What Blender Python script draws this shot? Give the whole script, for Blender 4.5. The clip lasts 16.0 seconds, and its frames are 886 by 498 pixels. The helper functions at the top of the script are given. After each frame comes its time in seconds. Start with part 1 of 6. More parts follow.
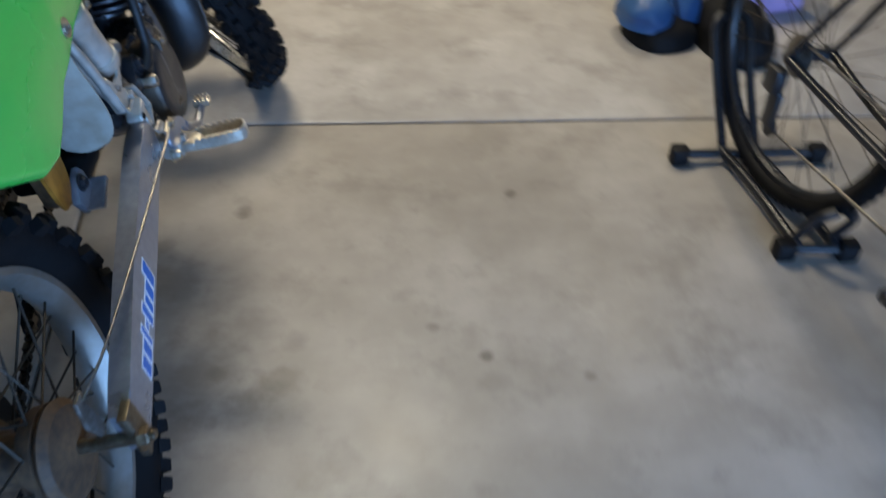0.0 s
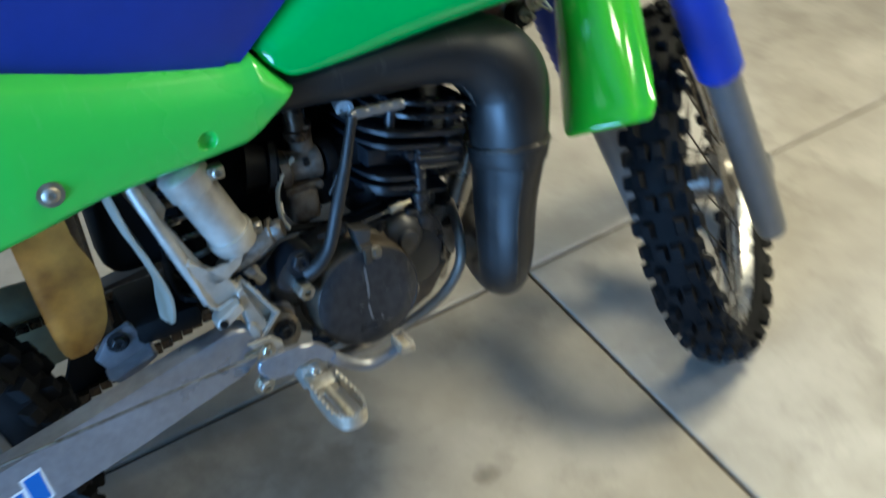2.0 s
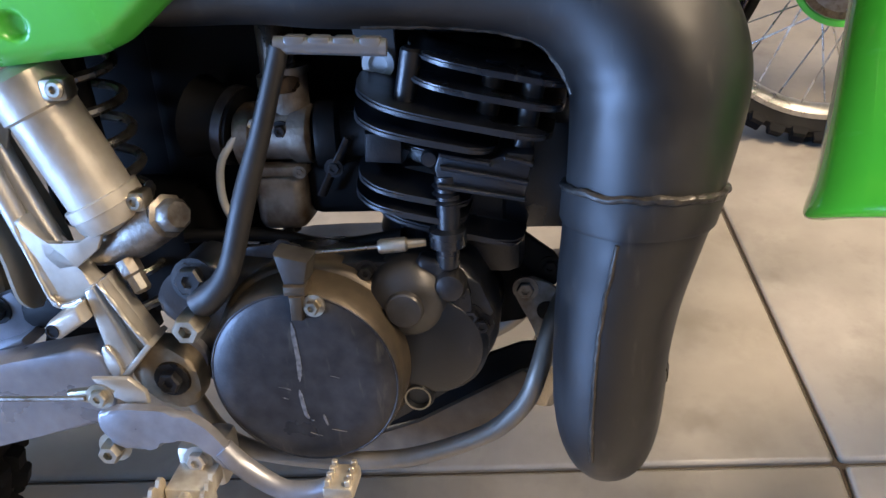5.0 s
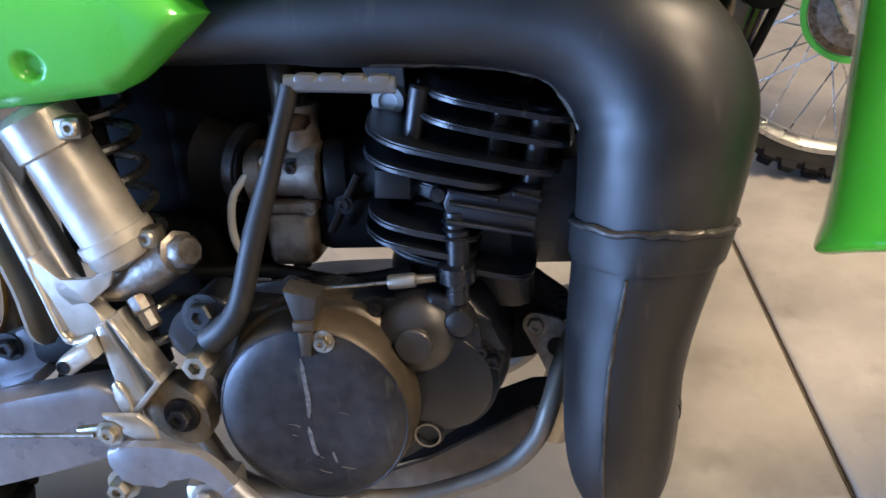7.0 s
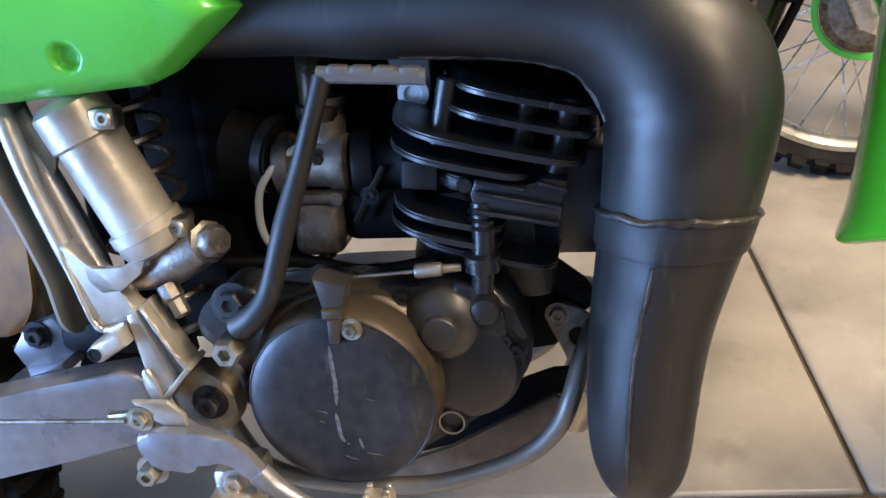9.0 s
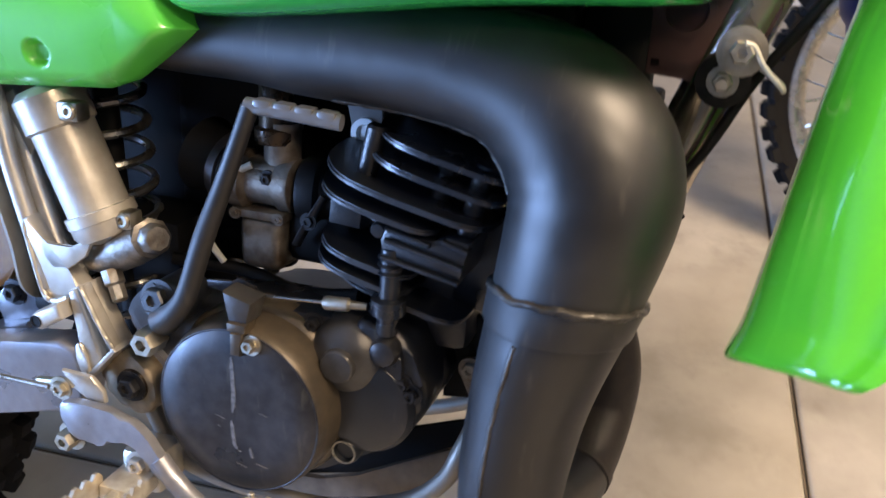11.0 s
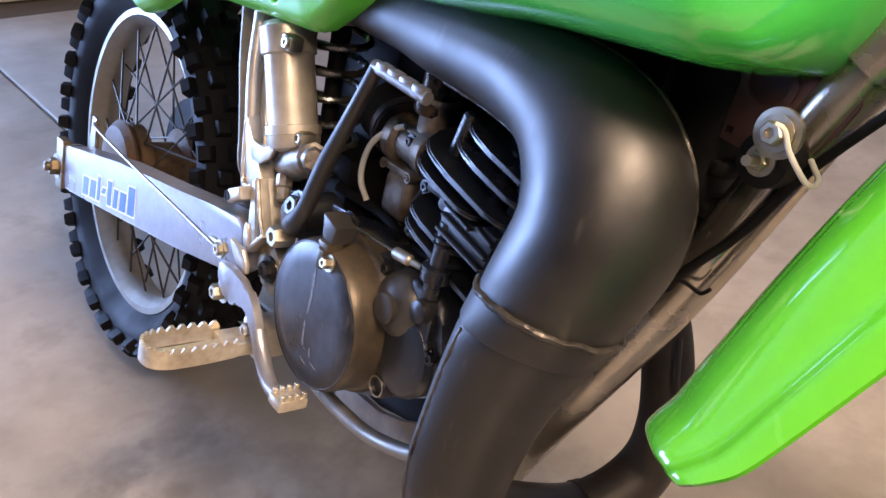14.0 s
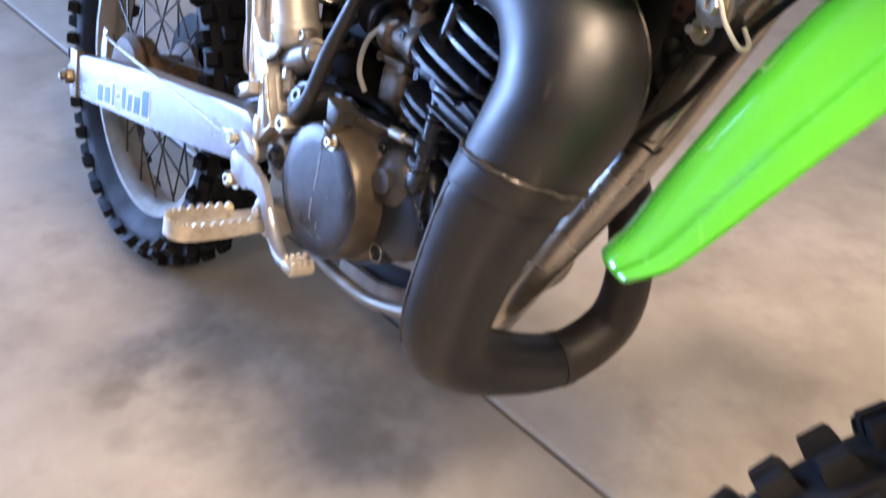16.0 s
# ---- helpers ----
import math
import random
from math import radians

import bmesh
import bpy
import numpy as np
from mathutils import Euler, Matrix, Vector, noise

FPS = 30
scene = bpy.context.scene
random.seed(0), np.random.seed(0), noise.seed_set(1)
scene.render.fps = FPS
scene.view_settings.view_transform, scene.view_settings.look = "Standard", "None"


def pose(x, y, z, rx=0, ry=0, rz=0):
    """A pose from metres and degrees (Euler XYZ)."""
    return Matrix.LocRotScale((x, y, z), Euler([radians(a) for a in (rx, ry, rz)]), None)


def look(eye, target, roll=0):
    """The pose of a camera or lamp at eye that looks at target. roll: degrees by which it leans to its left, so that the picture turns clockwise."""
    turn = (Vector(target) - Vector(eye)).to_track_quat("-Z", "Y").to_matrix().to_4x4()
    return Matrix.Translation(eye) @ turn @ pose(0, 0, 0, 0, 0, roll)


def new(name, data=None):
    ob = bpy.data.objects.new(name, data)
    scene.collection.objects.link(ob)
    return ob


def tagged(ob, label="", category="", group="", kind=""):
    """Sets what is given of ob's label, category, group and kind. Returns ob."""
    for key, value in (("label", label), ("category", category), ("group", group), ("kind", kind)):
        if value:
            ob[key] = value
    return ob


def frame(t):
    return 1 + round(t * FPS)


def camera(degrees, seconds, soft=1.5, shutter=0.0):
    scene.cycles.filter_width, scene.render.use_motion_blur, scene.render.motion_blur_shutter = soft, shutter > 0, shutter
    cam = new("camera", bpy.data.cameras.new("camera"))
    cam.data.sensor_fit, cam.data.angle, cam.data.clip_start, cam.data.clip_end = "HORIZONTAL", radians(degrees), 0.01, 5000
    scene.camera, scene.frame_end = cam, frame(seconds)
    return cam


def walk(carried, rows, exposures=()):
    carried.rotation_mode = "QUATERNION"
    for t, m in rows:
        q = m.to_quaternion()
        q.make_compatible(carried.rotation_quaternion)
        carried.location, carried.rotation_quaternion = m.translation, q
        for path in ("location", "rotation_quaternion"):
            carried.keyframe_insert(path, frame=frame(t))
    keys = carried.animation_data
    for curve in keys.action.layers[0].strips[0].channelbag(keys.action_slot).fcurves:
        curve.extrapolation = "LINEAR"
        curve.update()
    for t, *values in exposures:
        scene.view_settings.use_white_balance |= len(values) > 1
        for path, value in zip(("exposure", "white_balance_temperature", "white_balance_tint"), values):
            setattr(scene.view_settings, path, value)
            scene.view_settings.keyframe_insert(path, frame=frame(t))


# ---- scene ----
cam = camera(55.0, 16.0, shutter=0.6)
PATH = [
    (0, (0.444, -0.632, 1.244), (0.596, 0.835, -0.076), 2.6),
    (0.5, (0.64, -0.452, 1.263), (0.439, 1.055, -0.037), 3.9),
    (1, (0.79, -0.178, 1.246), (0.232, 1.228, -0.063), 5.7),
    (1.5, (0.88, 0.093, 1.232), (-0.149, 1.19, -0.087), 1.7),
    (2, (0.8, 0.363, 1.219), (-0.473, 1.184, -0.087), 2.1),
    (2.5, (0.706, 0.54, 1.211), (-0.73, 1.096, -0.066), 6.2),
    (3, (0.626, 0.717, 1.166), (-0.909, 0.98, -0.09), 5.9),
    (3.5, (0.563, 0.804, 1.056), (-0.997, 0.838, -0.196), 3.1),
    (4, (0.528, 0.849, 0.967), (-1.028, 0.72, -0.283), -1.6),
    (4.2, (0.528, 0.87, 0.934), (-1.034, 0.679, -0.3), -3.6),
    (6.3, (0.534, 0.915, 0.871), (-1.108, 0.599, -0.227), -7.7),
    (6.5, (0.534, 0.915, 0.872), (-1.115, 0.599, -0.215), -7.6),
    (7, (0.531, 0.907, 0.885), (-1.128, 0.593, -0.187), -6.9),
    (7.5, (0.536, 0.89, 0.89), (-1.12, 0.562, -0.182), -6.7),
    (8, (0.54, 0.885, 0.89), (-1.114, 0.555, -0.184), -6.6),
    (8.5, (0.544, 0.882, 0.891), (-1.108, 0.562, -0.19), -6.8),
    (9, (0.545, 0.892, 0.887), (-1.111, 0.571, -0.188), -6.9),
    (9.5, (0.546, 0.902, 0.887), (-1.109, 0.564, -0.185), -7.3),
    (10, (0.552, 0.923, 0.896), (-1.092, 0.579, -0.19), -7.0),
    (10.2, (0.554, 0.938, 0.898), (-1.085, 0.581, -0.191), -6.3),
    (12.3, (0.423, 1.206, 0.928), (-0.802, 0.075, -0.177), 4.0),
    (12.5, (0.43, 1.217, 0.908), (-0.718, 0.053, -0.245), 3.5),
    (13, (0.433, 1.264, 0.901), (-0.7, 0.001, -0.157), 5.2),
    (13.5, (0.405, 1.292, 0.914), (-0.689, -0.033, -0.11), 5.2),
    (14, (0.411, 1.298, 0.916), (-0.68, -0.049, -0.081), 4.5),
    (14.5, (0.418, 1.312, 0.909), (-0.686, -0.035, -0.073), 3.8),
    (15, (0.424, 1.323, 0.911), (-0.689, -0.022, -0.065), 3.7),
    (15.5, (0.441, 1.339, 0.906), (-0.664, 0.001, -0.089), 4.1),
    (16, (0.481, 1.395, 0.914), (-0.586, 0.12, -0.198), 4.7),
]
walk(cam, [(t, look(eye, target, roll)) for t, eye, target, roll in PATH],
     exposures=[(0, -0.22, 6600, 3), (1.0, -0.15, 6450, -1), (1.5, -0.05, 6450, -2), (2.0, 0.28, 6450, -8), (2.5, 0.78, 6450, -12), (3.0, 0.75, 6700, -6), (3.5, 0.57, 6800, 5), (4.2, 0.73, 7500, 13), (9.0, 0.86, 7550, 12), (10.2, 0.9, 7450, 10), (12.3, 0.92, 8400, 25), (13, 1.0, 8300, 25), (14, 0.96, 8200, 24), (15, 0.96, 8100, 22), (16, 1.13, 7600, 20)])

# ---- light ----
world = bpy.data.worlds.new("world")
scene.world = world
world.use_nodes = True
wn = world.node_tree
sky = wn.nodes.new("ShaderNodeTexSky")
sky.sky_type, sky.sun_disc = "NISHITA", False
sky.sun_elevation, sky.sun_rotation = radians(35), radians(200)
wn.nodes["Background"].inputs["Strength"].default_value = 0.10
wn.links.new(sky.outputs[0], wn.nodes["Background"].inputs["Color"])


def area_lamp(name, m, sx, sy, watts, colour):
    data = bpy.data.lights.new(name, "AREA")
    data.shape, data.size, data.size_y, data.energy, data.color = "RECTANGLE", sx, sy, watts, colour
    ob = new(name, data)
    ob.matrix_world = m
    return ob


# ceiling light ahead, and daylight through the open garage door behind
area_lamp("ceiling_lamp", look((0.0, 2.25, 2.5), (0.0, 2.25, 0)), 0.85, 0.5, 64, (1.0, 0.86, 0.69))
area_lamp("ceiling_lamp", pose(1.5, 2.9, 2.5), 0.14, 1.2, 28, (1.0, 0.86, 0.69))
area_lamp("door_daylight", look((1.75, -2.26, 0.66), (1.75, 3, 0.62)), 2.0, 1.2, 185, (0.21, 0.44, 1.0))

# ---- materials ----


def material(name, colour, rough=0.5, metal=0.0, second=None, spread=0.5, grain=40.0, stains=4.0, bump=0.05, bump_grain=200.0, coat=0.0, rough_spread=0.1, spec=0.5):
    """A surface with colour variation at two scales, uneven gloss and fine relief, in metres."""
    m = bpy.data.materials.new(name)
    m.use_nodes = True
    nt = m.node_tree
    b = nt.nodes["Principled BSDF"]
    b.inputs["Roughness"].default_value, b.inputs["Metallic"].default_value = rough, metal
    b.inputs["Coat Weight"].default_value = coat
    b.inputs["Specular IOR Level"].default_value = spec
    b.inputs["Coat Roughness"].default_value = 0.1
    tc = nt.nodes.new("ShaderNodeTexCoord")
    fine, wide = nt.nodes.new("ShaderNodeTexNoise"), nt.nodes.new("ShaderNodeTexNoise")
    fine.inputs["Scale"].default_value, wide.inputs["Scale"].default_value = grain, stains
    fine.inputs["Detail"].default_value, wide.inputs["Detail"].default_value = 4, 6
    for k in (fine, wide):
        nt.links.new(tc.outputs["Object"], k.inputs["Vector"])
    mix = nt.nodes.new("ShaderNodeMath")
    mix.operation = "MULTIPLY_ADD"
    mix.inputs[1].default_value = 0.45
    nt.links.new(fine.outputs["Fac"], mix.inputs[0])
    half = nt.nodes.new("ShaderNodeMath")
    half.operation = "MULTIPLY"
    half.inputs[1].default_value = 0.55
    nt.links.new(wide.outputs["Fac"], half.inputs[0])
    nt.links.new(half.outputs[0], mix.inputs[2])
    ramp = nt.nodes.new("ShaderNodeMapRange")
    ramp.inputs["From Min"].default_value, ramp.inputs["From Max"].default_value = 0.5 - 0.16, 0.5 + 0.16
    nt.links.new(mix.outputs[0], ramp.inputs["Value"])
    cm = nt.nodes.new("ShaderNodeMix")
    cm.data_type = "RGBA"
    second = second or [c * (1 - 0.5 * spread) for c in colour]
    cm.inputs["A"].default_value, cm.inputs["B"].default_value = (*second, 1), (*colour, 1)
    nt.links.new(ramp.outputs[0], cm.inputs["Factor"])
    nt.links.new(cm.outputs["Result"], b.inputs["Base Color"])
    rr = nt.nodes.new("ShaderNodeMapRange")
    rr.inputs["From Min"].default_value, rr.inputs["From Max"].default_value = 0.35, 0.65
    rr.inputs["To Min"].default_value, rr.inputs["To Max"].default_value = max(0.02, rough - rough_spread), min(1, rough + rough_spread)
    nt.links.new(wide.outputs["Fac"], rr.inputs["Value"])
    nt.links.new(rr.outputs[0], b.inputs["Roughness"])
    if bump:
        bn = nt.nodes.new("ShaderNodeTexNoise")
        bn.inputs["Scale"].default_value, bn.inputs["Detail"].default_value = bump_grain, 3
        nt.links.new(tc.outputs["Object"], bn.inputs["Vector"])
        bp = nt.nodes.new("ShaderNodeBump")
        bp.inputs["Strength"].default_value, bp.inputs["Distance"].default_value = bump, 0.002
        nt.links.new(bn.outputs["Fac"], bp.inputs["Height"])
        nt.links.new(bp.outputs[0], b.inputs["Normal"])
    return m


GREEN = material("green_plastic", (0.075, 0.56, 0.075), 0.26, spread=0.12, coat=0.3, bump=0.03, bump_grain=350)
GREEN_TANK = material("green_tank", (0.016, 0.46, 0.082), 0.2, spread=0.1, coat=0.5, bump=0.015)
GREEN_FENDER = material("green_fender", (0.06, 0.43, 0.024), 0.13, spread=0.12, coat=0.8, bump=0.03, bump_grain=300)
BLUE_VINYL = material("blue_vinyl", (0.006, 0.028, 0.25), 0.45, spread=0.3, bump=0.15, bump_grain=900)
BLUE_RUBBER = material("blue_rubber", (0.01, 0.045, 0.42), 0.4, spread=0.2, bump=0.05)
PIPE = material("satin_black_pipe", (0.0066, 0.0062, 0.0060), 0.485, spread=0.5, grain=60, stains=9, bump=0.08, bump_grain=60, rough_spread=0.12)
ENGINE = material("black_engine_paint", (0.009, 0.0115, 0.016), 0.36, spread=0.5, grain=120, stains=14, bump=0.12, bump_grain=500, spec=0.4)
COVER = material("worn_dark_cover", (0.058, 0.057, 0.060), 0.36, metal=0.5, second=(0.022, 0.023, 0.026), grain=90, stains=16, bump=0.08, bump_grain=500)
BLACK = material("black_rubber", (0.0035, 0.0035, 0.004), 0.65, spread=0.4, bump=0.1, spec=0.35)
TYRE = material("tyre_rubber", (0.0065, 0.0065, 0.007), 0.7, second=(0.004, 0.004, 0.0045), grain=90, stains=12, bump=0.2, bump_grain=400)
PIPE.node_tree.nodes["Principled BSDF"].inputs["Specular IOR Level"].default_value = 0.68
ENGINE.node_tree.nodes["Principled BSDF"].inputs["Specular IOR Level"].default_value = 0.8
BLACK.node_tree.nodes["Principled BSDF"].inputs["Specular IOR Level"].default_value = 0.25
TYRE.node_tree.nodes["Principled BSDF"].inputs["Specular IOR Level"].default_value = 0.18
SILVER = material("silver_frame_paint", (0.60, 0.57, 0.51), 0.38, metal=0.55, second=(0.40, 0.36, 0.30), grain=60, stains=18, bump=0.18, bump_grain=110)
SILVER_TUBE = material("glossy_silver_tube", (0.46, 0.42, 0.36), 0.24, metal=0.85, second=(0.30, 0.26, 0.21), grain=50, stains=14, bump=0.04, bump_grain=110)
SILVER_ARM = material("silver_swingarm_paint", (0.35, 0.355, 0.385), 0.36, metal=0.6, spread=0.6, grain=80, stains=10, bump=0.05)
ALLOY = material("alloy", (0.75, 0.74, 0.71), 0.28, metal=1.0, second=(0.5, 0.49, 0.47), grain=90, stains=20, bump=0.06)
RIM = material("dull_alloy_rim", (0.30, 0.28, 0.25), 0.48, metal=0.7, second=(0.24, 0.21, 0.17), grain=70, stains=18, bump=0.06)
BRASS = material("brassy_zinc", (0.25, 0.205, 0.145), 0.42, metal=0.9, second=(0.11, 0.08, 0.05), grain=150, stains=50, bump=0.1)
SCUFF = material("bare_scuff", (0.30, 0.29, 0.28), 0.5, metal=0.2, spread=1.4, grain=300, bump=0.1)
DIRTY_CAST = material("stained_carb_alloy", (0.26, 0.23, 0.195), 0.42, metal=0.6, second=(0.07, 0.042, 0.022), grain=90, stains=28, bump=0.25, bump_grain=300)
CAST = material("cast_alloy", (0.34, 0.33, 0.31), 0.45, metal=0.8, second=(0.15, 0.12, 0.09), grain=120, stains=40, bump=0.25, bump_grain=300)
PEG = material("zinc_peg", (0.72, 0.68, 0.58), 0.4, metal=0.7, second=(0.46, 0.38, 0.28), grain=120, stains=25, bump=0.1)
ZINC = material("zinc_bolt", (0.50, 0.47, 0.41), 0.42, metal=1.0, second=(0.4, 0.35, 0.26), grain=200, stains=60, bump=0.05)
HUB = material("dirty_hub", (0.16, 0.09, 0.042), 0.7, metal=0.2, second=(0.045, 0.03, 0.022), grain=90, stains=25, bump=0.25)
WELD = material("scuffed_weld", (0.11, 0.10, 0.088), 0.42, metal=0.6, second=(0.03, 0.028, 0.026), grain=150, stains=45, bump=0.3, bump_grain=260)
DRUM = material("oil_browned_cover", (0.105, 0.080, 0.054), 0.38, metal=0.4, second=(0.05, 0.042, 0.033), grain=80, stains=18, bump=0.1)
DOME = material("dull_pump_cover", (0.085, 0.085, 0.087), 0.38, metal=0.5, second=(0.055, 0.05, 0.045), grain=90, stains=26, bump=0.1)
HEADER = material("sooty_header", (0.028, 0.021, 0.016), 0.55, second=(0.009, 0.008, 0.008), grain=80, stains=14, bump=0.15, bump_grain=120)
SPRING = material("worn_spring_enamel", (0.38, 0.37, 0.34), 0.28, metal=0.85, second=(0.06, 0.06, 0.06), grain=70, stains=25, bump=0.06)
RUST = material("rusty_steel", (0.30, 0.17, 0.08), 0.7, metal=0.3, second=(0.12, 0.07, 0.045), grain=90, stains=25, bump=0.25)
SPOKE = material("dull_spoke", (0.075, 0.062, 0.048), 0.55, metal=0.8, spread=0.4, bump=0)
OLIVE = material("olive_plastic", (0.20, 0.18, 0.10), 0.5, second=(0.11, 0.10, 0.06), stains=12, bump=0.05)
OIL_STAINED = material("oil_stained_plate", (0.34, 0.28, 0.20), 0.4, metal=0.5, second=(0.12, 0.085, 0.05), grain=70, stains=30, bump=0.15)
OILY = material("oil_soaked_steel", (0.07, 0.045, 0.025), 0.3, metal=0.5, second=(0.02, 0.014, 0.01), grain=120, stains=60, bump=0.2)
CREAM = material("aged_cream_plastic", (0.37, 0.34, 0.28), 0.45, second=(0.26, 0.22, 0.16), stains=10, bump=0.04)
YELLOWED = material("oil_yellowed_plastic", (0.55, 0.22, 0.03), 0.45, second=(0.18, 0.06, 0.008), grain=30, stains=16, bump=0.06)
TAN = material("dusty_tan_rail", (0.18, 0.135, 0.09), 0.6, second=(0.07, 0.05, 0.035), grain=60, stains=20, bump=0.15)
GREY_FORK = material("grey_fork_leg", (0.22, 0.22, 0.22), 0.38, metal=0.5, spread=0.3, bump=0.05)
HOSE = material("clear_hose", (0.62, 0.6, 0.53), 0.3, spread=0.2, bump=0)
DECAL_BLUE = material("decal_blue", (0.006, 0.125, 0.46), 0.4, spread=0.2, bump=0)
DECAL_WHITE = material("decal_white", (0.8, 0.82, 0.82), 0.4, spread=0.1, bump=0)
MAROON = material("dusty_maroon", (0.06, 0.028, 0.028), 0.6, spread=0.5, bump=0.1)
WALL = material("white_wall_paint", (0.55, 0.53, 0.49), 0.75, spread=0.08, bump=0.1, bump_grain=120)
WALL_EAST = material("grey_board_wall", (0.13, 0.125, 0.115), 0.75, spread=0.3, bump=0.1, bump_grain=120)
CEIL = material("ceiling_paint", (0.38, 0.37, 0.35), 0.85, spread=0.06, bump=0.1)
JOINT = material("joint_dirt", (0.12, 0.09, 0.065), 0.9, spread=0.5, bump=0.2)
BIKE_BLACK = material("bicycle_black", (0.014, 0.015, 0.018), 0.35, spread=0.3, bump=0.02)
BLUE_SHELL = material("blue_shell", (0.028, 0.095, 0.24), 0.45, spread=0.4, bump=0.05)
LILAC = material("lilac_plastic", (0.48, 0.33, 0.58), 0.5, spread=0.2, bump=0.02)
RED = material("red_plastic", (0.4, 0.05, 0.05), 0.4, spread=0.3, bump=0.02)
DRIVE = material("driveway", (0.3, 0.29, 0.27), 0.85, spread=0.3, bump=0.2)


def weathered(m, dent, scuff, colour):
    """Shallow dents and pale scuffs over a painted surface."""
    nt = m.node_tree
    b = nt.nodes["Principled BSDF"]
    tc = nt.nodes.new("ShaderNodeTexCoord")
    big = nt.nodes.new("ShaderNodeTexNoise")
    big.inputs["Scale"].default_value, big.inputs["Detail"].default_value = 13, 2
    bp = nt.nodes.new("ShaderNodeBump")
    bp.inputs["Strength"].default_value, bp.inputs["Distance"].default_value = dent, 0.01
    nt.links.new(tc.outputs["Object"], big.inputs["Vector"])
    nt.links.new(big.outputs["Fac"], bp.inputs["Height"])
    nt.links.new(b.inputs["Normal"].links[0].from_socket, bp.inputs["Normal"])
    nt.links.new(bp.outputs[0], b.inputs["Normal"])
    turn = nt.nodes.new("ShaderNodeMapping")
    turn.inputs["Rotation"].default_value, turn.inputs["Scale"].default_value = (0.6, 0.3, 0.9), (9, 60, 14)
    line = nt.nodes.new("ShaderNodeTexNoise")
    line.inputs["Scale"].default_value, line.inputs["Detail"].default_value = 2.0, 6
    nt.links.new(tc.outputs["Object"], turn.inputs["Vector"])
    nt.links.new(turn.outputs[0], line.inputs["Vector"])
    rng = nt.nodes.new("ShaderNodeMapRange")
    rng.inputs["From Min"].default_value, rng.inputs["From Max"].default_value, rng.inputs["To Max"].default_value = 0.62, 0.74, scuff
    nt.links.new(line.outputs["Fac"], rng.inputs["Value"])
    mx = nt.nodes.new("ShaderNodeMix")
    mx.data_type = "RGBA"
    mx.inputs["B"].default_value = (*colour, 1)
    nt.links.new(b.inputs["Base Color"].links[0].from_socket, mx.inputs["A"])
    nt.links.new(rng.outputs[0], mx.inputs["Factor"])
    nt.links.new(mx.outputs["Result"], b.inputs["Base Color"])


weathered(PIPE, 0.2, 0.5, (0.045, 0.038, 0.031))
weathered(ENGINE, 0.06, 0.6, (0.06, 0.056, 0.05))
weathered(COVER, 0.05, 0.6, (0.12, 0.11, 0.09))
weathered(GREEN_FENDER, 0.02, 0.12, (0.25, 0.7, 0.2))
weathered(GREEN, 0.02, 0.15, (0.2, 0.65, 0.2))
LAMP = bpy.data.materials.new("lamp_diffuser")
LAMP.use_nodes = True
LAMP.node_tree.nodes["Principled BSDF"].inputs["Base Color"].default_value = (0.8, 0.78, 0.72, 1)
LAMP.node_tree.nodes["Principled BSDF"].inputs["Emission Color"].default_value = (1, 0.88, 0.7, 1)
LAMP.node_tree.nodes["Principled BSDF"].inputs["Emission Strength"].default_value = 4.0


